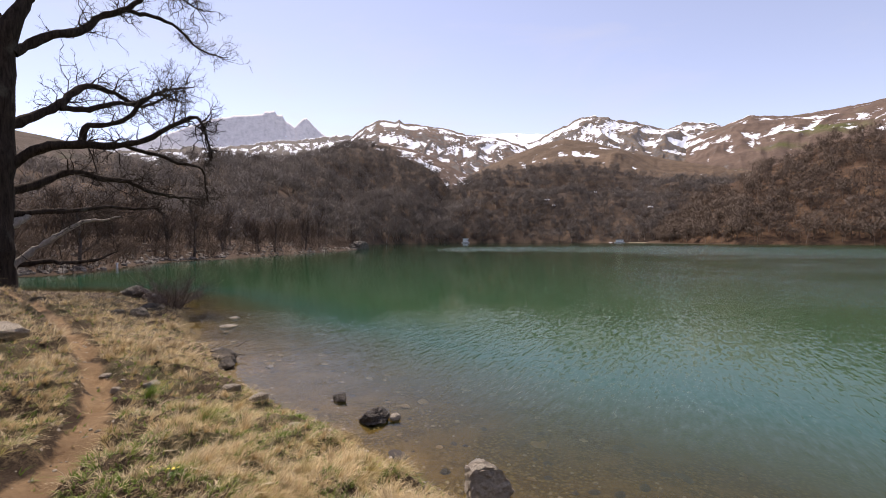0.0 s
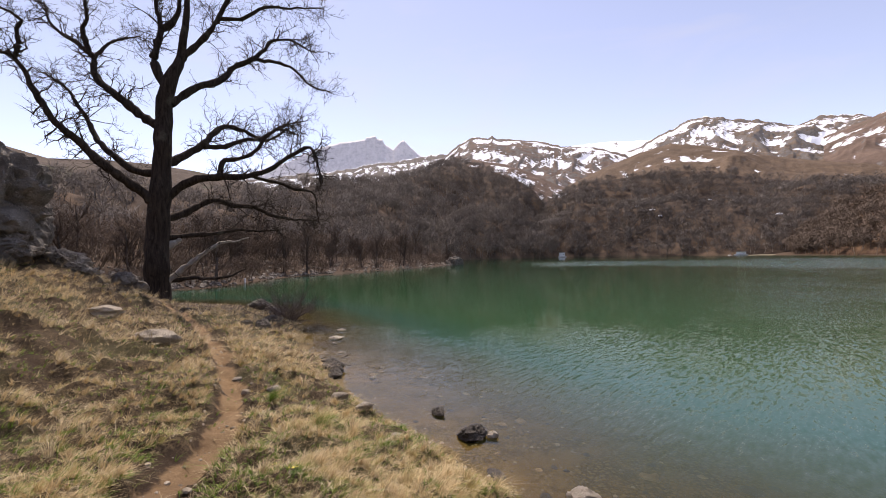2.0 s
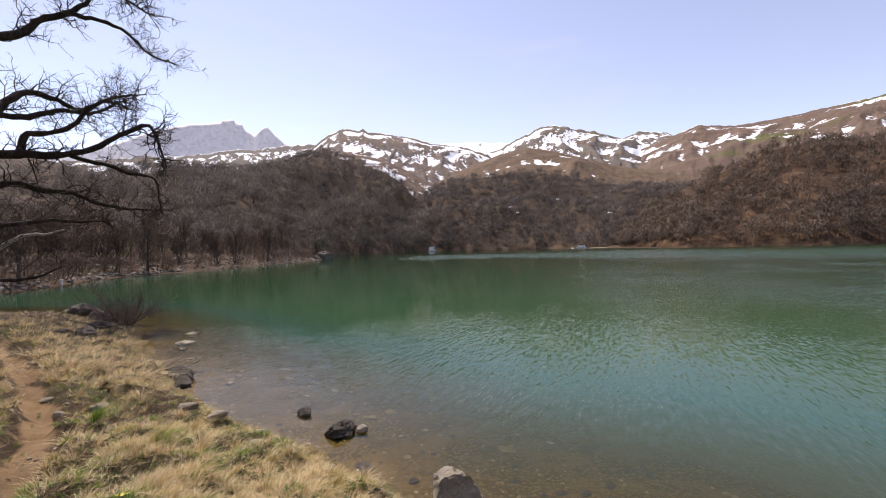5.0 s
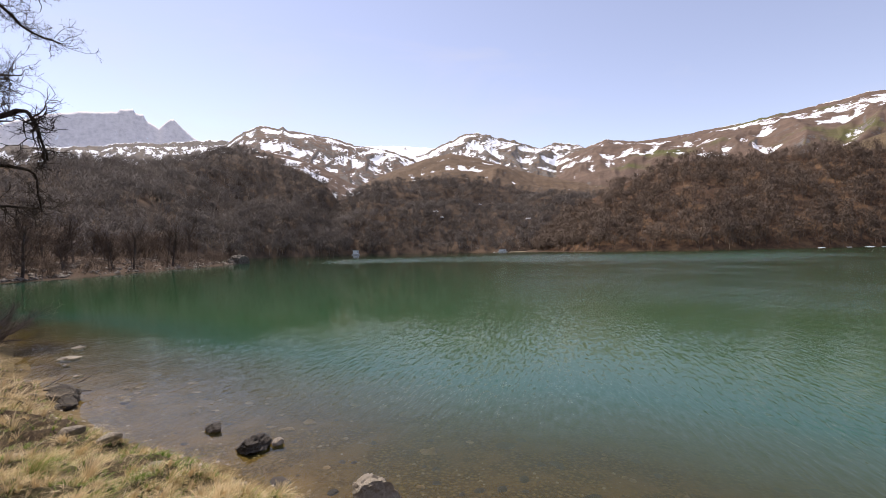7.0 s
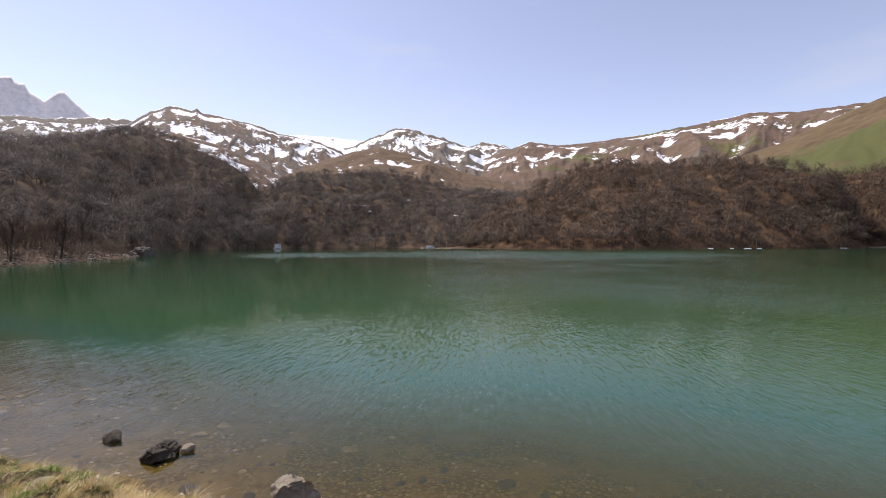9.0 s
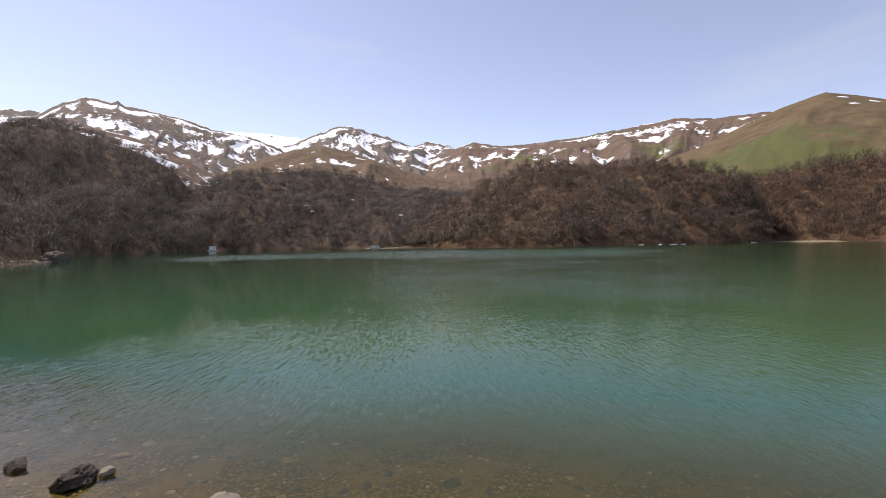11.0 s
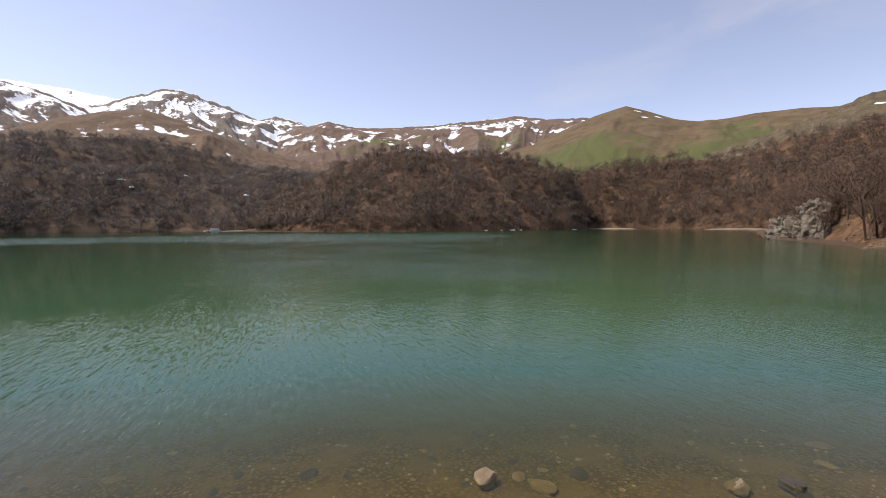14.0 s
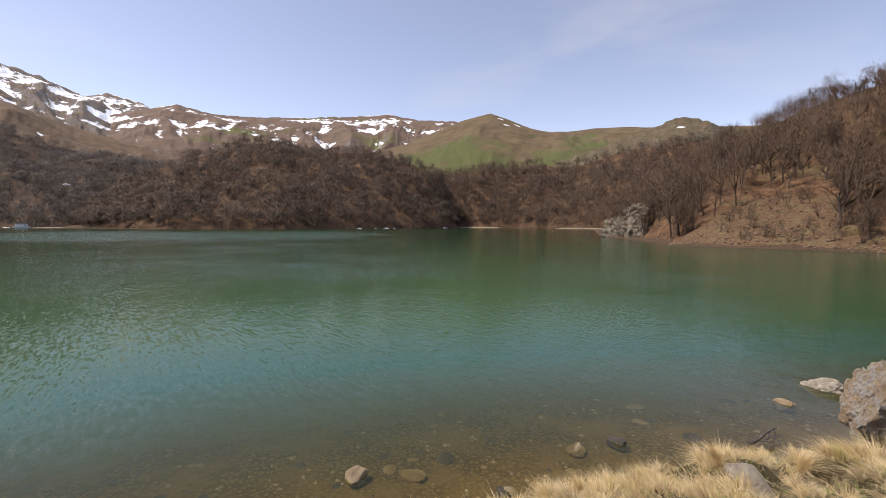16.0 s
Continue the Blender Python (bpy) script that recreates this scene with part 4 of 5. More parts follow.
            c.scale = (s, s, s * rng.uniform(0.9, 1.15))


def left_places():
    rng = np.random.default_rng(91)
    out = []
    line = np.array(LEFT_SHORE[3:12], float)
    while len(out) < 62:
        k = rng.integers(0, len(line) - 1)
        p = line[k] + (line[k + 1] - line[k]) * rng.uniform()
        away = rng.uniform(1.0, 26) ** 1.0
        x, y = p[0] - away, p[1] + rng.normal() * 3
        if shore_distance(np.array(x), np.array(y)) < 0.6:
            continue
        az, r = math.degrees(math.atan2(x, y)), math.hypot(x, y)
        foot = np.interp(az, wood_left.foot[:, 0], wood_left.foot[:, 1])
        crest = np.interp(az, wood_left.crest[:, 0], wood_left.crest[:, 1])
        z = float(ground_height(x, y))
        if r > foot:
            z = max(z, float(wood_left.at(np.array(az), np.array((r - foot) / (crest - foot)))[2]))
        out.append((x, y, z, rng.uniform(0.7, 1.15)))
    return out


def near_slope(az, r):
    """The height of the near hillside, with its spur."""
    best = -1.0
    for ridge in (wood_near, spur):
        if ridge.skyline[0, 0] <= az <= ridge.skyline[-1, 0]:
            foot, crest = np.interp(az, ridge.foot[:, 0], ridge.foot[:, 1]), np.interp(az, ridge.crest[:, 0], ridge.crest[:, 1])
            if foot <= r <= crest * 1.05:
                best = max(best, float(ridge.at(np.array(az), np.array((r - foot) / (crest - foot)))[2]))
    return best


def right_places():
    rng = np.random.default_rng(92)
    out = []
    while len(out) < 84:
        az = rng.uniform(87.5, 118)
        foot, crest = np.interp(az, wood_near.foot[:, 0], wood_near.foot[:, 1]), np.interp(az, wood_near.crest[:, 0], wood_near.crest[:, 1])
        r = foot + (crest - foot) * rng.uniform(0.02, 1.0) ** 1.3
        if on_spur(az, r) and rng.uniform() < 0.93:
            continue
        z = near_slope(az, r)
        if z > 0.2:
            out.append((*heading(az, r), z - 0.1, rng.uniform(0.55, 1.1)))
    return out


def shore_scrub():
    """Brushwood between the trees of the wooded shore."""
    rng = np.random.default_rng(95)
    kinds = [far_tree(rng, 1.0, 170, 0.006) for i in range(5)]
    line = np.array(LEFT_SHORE[2:13], float)
    verts, faces, tint, normals, n = [], [], [], [], 0
    for i in range(720):
        k = rng.integers(0, len(line) - 1)
        p = line[k] + (line[k + 1] - line[k]) * rng.uniform()
        away = 45 * rng.uniform() ** 1.6 if i < 480 else rng.uniform(0.2, 7)
        x, y = p[0] - away, p[1] + rng.normal() * 2
        if shore_distance(np.array(x), np.array(y)) < 0.3:
            continue
        tall = rng.uniform(1.0, 3.0) if away < 8 else rng.uniform(3, 7)
        az, r = math.degrees(math.atan2(x, y)), math.hypot(x, y)
        foot, crest = np.interp(az, wood_left.foot[:, 0], wood_left.foot[:, 1]), np.interp(az, wood_left.crest[:, 0], wood_left.crest[:, 1])
        z = float(ground_height(x, y))
        if r > foot:
            z = max(z, float(wood_left.at(np.array(az), np.array((r - foot) / (crest - foot)))[2]))
        v, f, o = kinds[rng.integers(5)]
        verts.append(v * np.array([tall * 1.15, tall * 1.15, tall]) + np.array([x, y, z]))
        faces.append(f + n)
        tint.append(np.full(len(v), rng.uniform(0, 1) ** 1.5))
        normals.append(o + np.array([0, 0, 0.3]))
        n += len(v)
    ob = solid("brushwood", np.concatenate(verts), np.concatenate(faces), SHORE_TWIG, None, "", True, np.concatenate(normals))
    values(ob, "tint", np.concatenate(tint))
    tagged(ob, "grey-brown bare brushwood along the wooded shore", "brushwood", "", "stuff")


shore_scrub()
plant(shore_kinds, left_places(), 93)
plant(hill_kinds, right_places(), 94)


# ---- the oak ----
OAK_X, OAK_Y = -16.44, 16.09
OAK_RIGHT = np.array([0.7, 0.715, 0.0])
OAK_BACK = np.array([-0.715, 0.7, 0.0])
oak = tagged(new("oak_tree"), "large dark bare oak with crooked spreading limbs on the bank", "tree")
oak.location = (OAK_X, OAK_Y, float(ground_height(OAK_X, OAK_Y)) - 0.02)
oak_rng = np.random.default_rng(7)
oak_tracks = []


def oak_line(points, lean, fine=4):
    """A smooth line through points given as metres across and up, that leans away by lean metres a metre."""
    p = np.array(points, float)
    run = np.concatenate([[0], np.cumsum(np.hypot(*np.diff(p, axis=0).T))])
    s = np.linspace(0, run[-1], (len(p) - 1) * fine + 1)
    t = np.gradient(p, run, axis=0)
    out = np.zeros((len(s), 2))
    for i, q in enumerate(s):
        k = min(np.searchsorted(run, q, "right") - 1, len(p) - 2)
        h = run[k + 1] - run[k]
        w = (q - run[k]) / h
        out[i] = (2 * w ** 3 - 3 * w ** 2 + 1) * p[k] + (w ** 3 - 2 * w ** 2 + w) * h * t[k] + (3 * w ** 2 - 2 * w ** 3) * p[k + 1] + (w ** 3 - w ** 2) * h * t[k + 1]
    away = lean * s + 0.1 * np.sin(s * 2.3)
    if oak_tracks:
        gaps = [np.hypot(*(q[:, :2] - p[0]).T) for q in oak_tracks]
        k = int(np.argmin([g.min() for g in gaps]))
        away = away + oak_tracks[k][int(np.argmin(gaps[k])), 2]
    oak_tracks.append(np.column_stack([out, away]))
    knob = oak_rng.normal(size=(len(s), 3)) * 0.018
    return out[:, :1] * OAK_RIGHT + away[:, None] * OAK_BACK + out[:, 1:] * np.array([0, 0, 1.0]) + knob, run[-1]


def oak_limb(radius, lean, points, twigs=1.0, bark=None, tip=0.022):
    line, length = oak_line(points, lean)
    wood = Wood()
    w = np.linspace(0, 1, len(line))
    wood.tube(line, (radius * (1 - w) ** 0.85 + tip) * (1 + 0.1 * oak_rng.normal(size=len(line))), 8)
    ob = solid("limb", *wood.arrays(), bark or OAK_BARK, oak, "", True)
    if twigs:
        spray = Wood()
        sprout(spray, oak_rng, line[len(line) // 6:], radius * 0.34, int(length * 4.6 * twigs), 1.9, 2, 0.009, 0.03, 0.42)
        sprout(spray, oak_rng, line[-len(line) // 4:], radius * 0.3, int(7 * twigs), 1.7, 2, 0.009, 0.02, 0.42)
        tw = solid("twig_spray", *spray.arrays(), OAK_TWIG, ob)
        values(tw, "tint", np.full(spray.n, 0.4))
        tw["kind"] = "stuff"


trunk_line, _ = oak_line([(-0.05, -0.35), (0, 1.43), (0.08, 3.83), (0.22, 6.33), (0.26, 7.75), (0.47, 9.77), (0.86, 10.75), (1.07, 12), (1.24, 13.88), (1.41, 15.51), (1.31, 17.33)], 0.0)
trunk_wood = Wood()
trunk_h = trunk_line[:, 2]
trunk_wood.tube(trunk_line, np.interp(trunk_h, [-0.4, 0.1, 0.7, 2.5, 4, 6.5, 9.2, 9.9, 11, 14, 17.5], [0.78, 0.64, 0.53, 0.47, 0.45, 0.36, 0.34, 0.3, 0.19, 0.11, 0.04]) * (1 + 0.035 * oak_rng.normal(size=len(trunk_h))), 18)
solid("trunk", *trunk_wood.arrays(), OAK_BARK, oak, "thick dark furrowed oak trunk", True)
oak_limb(0.17, 0.1, [(0.55, 8.92), (1.6, 9.89), (2.64, 10.48), (3.16, 11.22), (4.09, 11.88), (4.59, 12.49), (5.23, 13.32), (5.99, 13.46), (6.72, 13.32), (7.48, 13.3)])
oak_limb(0.08, -0.25, [(4.09, 11.88), (5.13, 11.9), (6.06, 11.49), (6.69, 10.91), (7.75, 10.6)])
oak_limb(0.15, -0.2, [(0.89, 10.86), (1.2, 11.3), (1.89, 12.08), (2.37, 12.88), (2.69, 13.65), (3.11, 14.46), (3.45, 15.68), (3.58, 16.71)])
oak_limb(0.08, -0.15, [(2.51, 13.08), (3.56, 13.34), (4.08, 13.77), (5.43, 14.25), (7.18, 14.51)])
oak_limb(0.17, 0.3, [(0.26, 6.08), (1.2, 6.77), (1.81, 7.26), (2.48, 8.21), (2.77, 8.47), (3.77, 8.46), (4.82, 8.16), (5.66, 8.66), (6.53, 9.38)])
oak_limb(0.11, 0.2, [(1.88, 7.22), (2.76, 7.38), (3.77, 7.87), (4.55, 8.07), (5.38, 8.76), (6.53, 9.38), (7.19, 9.64)])
oak_limb(0.19, -0.3, [(0.29, 4.49), (1.35, 5.41), (2.15, 5.55), (3.37, 5.65), (4.54, 6.08), (5.22, 6.63), (6.21, 7.11), (6.35, 6.54), (6.63, 5.37)])
oak_limb(0.1, -0.35, [(2.39, 5.68), (2.56, 6.28), (3.25, 6.46), (3.89, 6.86), (4.15, 7.39), (4.82, 7.82), (5.5, 7.56)])
oak_limb(0.07, 0.15, [(3.75, 5.68), (4.8, 5.53), (5.91, 5.24), (6.63, 5.22), (7.06, 3.6)])
oak_limb(0.15, 0.3, [(0.24, 3.64), (1.11, 4.02), (1.8, 4.47), (2.38, 4.69), (3.23, 4.54), (4.26, 4.51), (5.06, 4.18), (6.18, 4.02), (7.68, 4.04), (8.4, 4.16)])
oak_limb(0.11, 0.2, [(0.24, 2.83), (1.33, 2.99), (2.49, 3.09), (3.47, 3.29), (4.78, 3.26), (5.46, 3.36)])
oak_limb(0.13, -0.2, [(0.27, 0.77), (1.21, 1.65), (1.9, 2.21), (2.37, 2.55), (3.22, 2.69), (3.6, 2.83)], 0.4, PALE_WOOD)
oak_limb(0.1, -0.1, [(0.27, 0.85), (1.32, 1.03), (2.36, 0.96), (3.08, 1.14), (3.59, 1.37)], 0.4)
oak_limb(0.12, 0.2, [(0.24, 2.38), (0.62, 2.58), (0.93, 2.76)], 0, PALE_WOOD, 0.08)
oak_limb(0.19, 0.3, [(0.22, 7.67), (-0.76, 8.44), (-1.45, 9.04), (-2.11, 9.75), (-2.29, 10.18), (-2.29, 10.82), (-2.65, 11.15), (-3.18, 11.58), (-3.61, 11.91), (-3.89, 12.39), (-4.02, 13.14)])
oak_limb(0.1, -0.1, [(-2.47, 11.03), (-2.54, 11.41), (-2.65, 11.92), (-2.48, 12.44), (-2.54, 12.94), (-2.46, 13.91)])
oak_limb(0.07, 0.2, [(-2.29, 10.82), (-2.07, 11.11), (-1.78, 11.62), (-1.24, 11.96), (-0.55, 12.28)])
oak_limb(0.15, 0.35, [(0.13, 5.69), (-0.87, 5.85), (-1.36, 6.23), (-1.93, 6.84), (-2.21, 7.25), (-2.44, 7.92), (-2.75, 8.45), (-3.13, 9.18), (-3.44, 9.64), (-3.69, 9.85), (-4.11, 10.16)])
oak_limb(0.21, -0.2, [(0.04, 4.3), (-0.78, 5), (-1.46, 5.5), (-1.93, 5.86), (-2.48, 6.51), (-3.19, 7.15), (-3.61, 7.84), (-3.91, 8.46), (-4.11, 8.98), (-4.32, 9.31), (-4.98, 9.29), (-5.59, 9.29)])
oak_limb(0.08, -0.1, [(-4.27, 9.32), (-4.19, 9.85), (-4.22, 10.4), (-4.12, 10.69), (-4.35, 10.81), (-4.91, 10.94)])
oak_limb(0.2, 0.15, [(0.4, 9.65), (-0.04, 10.57), (0.03, 11.47), (0.22, 12.29), (0.08, 13.01), (-0, 13.75), (-0.29, 14.91)])
oak_limb(0.12, -0.1, [(0.25, 12.34), (0.77, 12.95), (0.95, 13.79), (1.13, 15.16)])


# ---- stones ----
def rock_mesh(name, seed, sx, sy, sz, material, rough=0.28, cuts=5, detail=3, craggy=0.7):
    rng = np.random.default_rng(seed)
    bm = bmesh.new()
    bmesh.ops.create_icosphere(bm, subdivisions=detail, radius=1.0)
    planes = [(Vector(rng.normal(size=3)).normalized(), rng.uniform(0.55, 0.85)) for i in range(cuts)]
    off = Vector(rng.uniform(0, 50, 3))
    for v in bm.verts:
        p = v.co.copy()
        way = v.co.copy()
        p *= 1 + rough * noise.fractal(p * 1.3 + off, 0.9, 2.1, 4)
        for n, d in planes:
            over = p.dot(n) - d
            if over > 0:
                p -= n * over * 0.92
        p += way * (0.05 * noise.noise(way * 6 + off) + craggy * (0.22 * abs(noise.noise(way * 3.1 + off)) + 0.14 * abs(noise.noise(way * 7.3 + off)) + 0.07 * noise.noise(way * 17 + off)))
        v.co = Vector((p.x * sx, p.y * sy, p.z * sz))
    me = bpy.data.meshes.new(name)
    for f in bm.faces:
        f.smooth = False
    bm.to_mesh(me)
    bm.free()
    me.materials.append(material)
    return me


def stone(name, label, x, y, sx, sy, sz, material, seed, sink=0.35, turn=0.0, group="", rough=0.28, cuts=5, detail=3, z=None, tip=0.0, craggy=0.7):
    ob = new(name, rock_mesh(name, seed, sx, sy, sz, material, rough, cuts, detail, craggy))
    g = float(ground_height(x, y)) if z is None else z
    ob.matrix_basis = pose(x, y, g + sz * (1 - 2 * sink), tip, 0, turn)
    return tagged(ob, label, "boulder" if max(sx, sy) > 0.6 else "stone", group)


stone("boulder", "grey weathered boulder at the water's edge", 0.42, 4.4, 0.27, 0.24, 0.23, STONE, 301, 0.22, 20, detail=4, craggy=0.85, cuts=8, rough=0.2)
stone("boulder", "dark wet rock standing in the shallows", -1.0, 6.25, 0.2, 0.15, 0.125, DARK_STONE, 302, 0.36, 40, z=-0.02, detail=4, craggy=1.2)
stone("stone", "small grey stone in the shallows", -0.72, 6.3, 0.09, 0.08, 0.07, STONE, 303, 0.3, 10, z=-0.02)
stone("stone", "knobbly brown stone in the shallows", -1.68, 7.05, 0.13, 0.11, 0.09, DARK_STONE, 304, 0.3, 0, z=-0.02)
stone("stone", "pale squared stone rising from the water", 3.85, 2.45, 0.17, 0.13, 0.08, WARM_STONE, 305, 0.05, 30, craggy=0.3, cuts=8)
stone("stone", "flat brown stone just under the surface", 4.15, 1.95, 0.2, 0.13, 0.06, WARM_STONE, 306, 0.3, 70)
stone("stone", "flat ochre stone in clear shallow water", 5.45, 0.35, 0.15, 0.1, 0.07, WARM_STONE, 307, 0.2, 10)
stone("stone", "dark angular stone in clear shallow water", 5.8, -0.1, 0.14, 0.11, 0.085, DARK_STONE, 308, 0.2, 50)
stone("stone", "low ochre stone in the shallows", 8.15, -2.4, 0.16, 0.1, 0.1, WARM_STONE, 309, 0.1, 60)
stone("boulder", "long pale slab lying in the shallows", 9.15, -3.2, 0.26, 0.15, 0.17, STONE, 318, 0.06, 75, cuts=3, rough=0.4, detail=4, craggy=1.3)
stone("boulder", "tall ochre and grey boulder on the bank", 6.5, -2.95, 0.43, 0.43, 0.45, TWO_TONED, 314, 0.03, 10, detail=5, rough=0.3, cuts=4, craggy=0.8)
stone("stone", "grey stone among dry grass on the bank", 4.05, 0.15, 0.13, 0.1, 0.09, STONE, 312, 0.3, 0)
stone("stone", "flat grey rock showing through the dry grass", 4.2, -1.15, 0.22, 0.16, 0.12, STONE, 313, 0.12, 20, cuts=4)
for i, (x, y, sx, sz) in enumerate([(-4.7, 9.35, 0.25, 0.15), (-4.45, 9.0, 0.16, 0.12), (-4.35, 8.7, 0.18, 0.12), (-5.2, 9.3, 0.15, 0.1), (-5.8, 9.6, 0.17, 0.1)]):
    stone("stone", "dark wet stone piled at the waterline", x, y, sx, sx * 0.8, sz, DARK_STONE, 320 + i, 0.25, i * 50, "stones at the waterline", z=0.04)
for i, (x, y, sx, sz) in enumerate([(-8.6, 12.4, 0.28, 0.22), (-8.9, 11.9, 0.2, 0.13), (-9.6, 14.6, 0.32, 0.2), (-10.7, 16.2, 0.45, 0.24), (-12.4, 17.6, 0.5, 0.26), (-13.6, 18.6, 0.4, 0.2), (-9.2, 13.6, 0.25, 0.17), (-11.6, 17.2, 0.3, 0.2), (-10.1, 15.4, 0.28, 0.18)]):
    stone("boulder", "dark angular rock on the edge of the bank", x, y, sx, sx * 0.75, sz, DARK_STONE, 330 + i, 0.25, i * 40, "rocks along the bank")
for i, (x, y, sx, sz) in enumerate([(-7.0, 14.6, 0.2, 0.07), (-6.5, 13.2, 0.24, 0.08), (-5.4, 11.2, 0.14, 0.05), (-3.6, 9.0, 0.13, 0.05), (-6.2, 12.4, 0.12, 0.05)]):
    stone("stone", "flat pale stone showing above the shallow water", x, y, sx, sx * 0.6, sz, STONE, 340 + i, 0.3, i * 33, "flat stones in the shallows", z=-0.06)
stone("boulder", "flat pale limestone slab in the grass", -7.15, 6.95, 0.42, 0.28, 0.16, STONE, 350, 0.42, 30, cuts=4, rough=0.35)
stone("boulder", "long pale limestone slab in the grass", -9.75, 7.95, 0.5, 0.3, 0.2, STONE, 351, 0.42, 40, cuts=4, rough=0.35)
outcrop = tagged(new("rock_outcrop"), "massive grey lichened rock outcrop on the grassy slope", "rock")
outcrop.location = (-13.9, 8.4, 2.4)
for name, seed, x, y, z, sx, sy, sz, tilt, turn in (("upper_block", 352, 0.0, 0.0, 1.55, 1.35, 1.2, 1.5, 6, 58), ("lower_block", 353, 0.5, -0.35, 0.55, 1.15, 0.85, 0.68, -4, 55),
                                                     ("side_slab", 354, 0.2, 1.6, 0.1, 0.8, 0.7, 0.48, 17, 62), ("back_block", 359, -1.2, -1.6, 0.6, 1.6, 1.2, 1.6, 0, 20)):
    block_rock = new(name, rock_mesh(name, seed, sx, sy, sz, CRAG_STONE, 0.36, 5, 5, 1.15))
    block_rock.parent = outcrop
    block_rock.matrix_basis = pose(x, y, z, 5, tilt, turn)
stone("boulder", "pale jagged rock beside the oak", -13.5, 11.85, 0.36, 0.28, 0.3, CRAG_STONE, 355, 0.25, 50, detail=4, cuts=7, craggy=1.2)
stone("boulder", "small pale jagged rock beside the oak", -13.15, 12.25, 0.24, 0.2, 0.22, CRAG_STONE, 356, 0.25, 60, cuts=7, craggy=1.2)
stone("boulder", "rounded dark boulder at the tip of the wooded shore", -22.8, 120, 2.5, 2.0, 1.6, DARK_STONE, 357, 0.3, 10, detail=4, z=0.0)
for i, (x, y, sx) in enumerate([(-4.35, 5.75, 0.1), (-4.0, 5.95, 0.14), (-3.2, 5.5, 0.16), (-3.1, 6.3, 0.2), (-2.55, 6.0, 0.17), (-2.5, 5.3, 0.08), (-1.75, 5.1, 0.14), (-4.9, 6.3, 0.1), (-3.75, 5.3, 0.06)]):
    stone("stone", "pale jagged stone half sunk in the turf", x, y, sx * 0.85, sx * 0.55, sx * 0.42, STONE, 360 + i, 0.3, i * 61, "stones in the turf", 0.2, 9, 3, None, 12, 0.45)
CLIFF_ROCK = rock_material("craggy_cliff_rock", (0.1, 0.08, 0.06), (0.29, 0.25, 0.195), (0.24, 0.18, 0.11), 0.6)
cliff = tagged(new("rock_cliff"), "pale craggy rock cliff standing in the water", "cliff")
cliff.location = (104, 2.6, 0)


def split_block(name, rng, wide, tall, material):
    """An angular block, as frost splits it."""
    bm = bmesh.new()
    for k in range(13):
        p = rng.uniform(-1, 1, 3)
        p = p / max(abs(p)) * rng.uniform(0.75, 1.0, 3)
        bm.verts.new((p[0] * wide, p[1] * wide, p[2] * tall))
    bmesh.ops.convex_hull(bm, input=bm.verts[:])
    bmesh.ops.delete(bm, geom=[v for v in bm.verts if not v.link_faces], context="VERTS")
    me = bpy.data.meshes.new(name)
    bm.to_mesh(me)
    bm.free()
    me.materials.append(material)
    return me


crag_rng = np.random.default_rng(380)
for k in range(210):
    # the face climbs from the water's edge to the wooded slope
    across = crag_rng.uniform(-4.8, 4.2)
    top = float(np.interp(across, [-4.8, -3.8, -1, 2.5, 4.2], [1.6, 4.0, 6.0, 7.4, 7.0]))
    z = top * (k % 9 + crag_rng.uniform(0, 1)) / 9.5
    wide = crag_rng.uniform(0.35, 0.75)
    block_rock = new("crag", split_block("crag", crag_rng, wide, wide * crag_rng.uniform(0.7, 1.15), CLIFF_ROCK))
    block_rock.parent = cliff
    block_rock.matrix_basis = pose(float(np.interp(across, [-5, -1, 2.5, 4.6], [5, 0.5, -8, -11])) + 0.5 * z + crag_rng.normal() * 0.35, -across, z, crag_rng.normal() * 14, crag_rng.normal() * 14, crag_rng.uniform(0, 360))
for across, top, wide in ((-2.6, 3.4, 1.5), (-0.2, 4.6, 1.7), (2.4, 5.2, 1.8)):
    core = new("crag_core", split_block("crag_core", crag_rng, wide, top / 2, CLIFF_ROCK))
    core.parent = cliff
    core.matrix_basis = pose(float(np.interp(across, [-5, -1, 2.5, 4.6], [5, 0.5, -8, -11])) + 2.6, -across, top / 2 - 0.3, 0, 12, 0)


def scatter_lakebed():
    rng = np.random.default_rng(401)
    kinds = [rock_mesh("lakebed_stone", 410 + i, 0.1, 0.075, 0.045, (WARM_STONE, DARK_STONE)[i % 2], 0.25, 5, 2) for i in range(6)]
    made = 0
    while made < 210:
        x, y = rng.uniform(-5, 9), rng.uniform(-4, 11)
        s = float(shore_distance(np.array(x), np.array(y)))
        if not -3.2 < s < 0.15:
            continue
        ob = new("lakebed_stone", kinds[rng.integers(6)])
        k = rng.uniform(0.25, 0.8) if rng.uniform() < 0.85 else rng.uniform(0.8, 1.6)
        ob.matrix_basis = pose(x, y, float(ground_height(x, y)) - 0.004 * k, 0, 0, rng.uniform(0, 360)) @ Matrix.Diagonal((k, k, k * rng.uniform(0.6, 1.1), 1))
        tagged(ob, "rounded brown stone on the shallow lake bed", "stone", "stones on the lake bed")
        made += 1


scatter_lakebed()


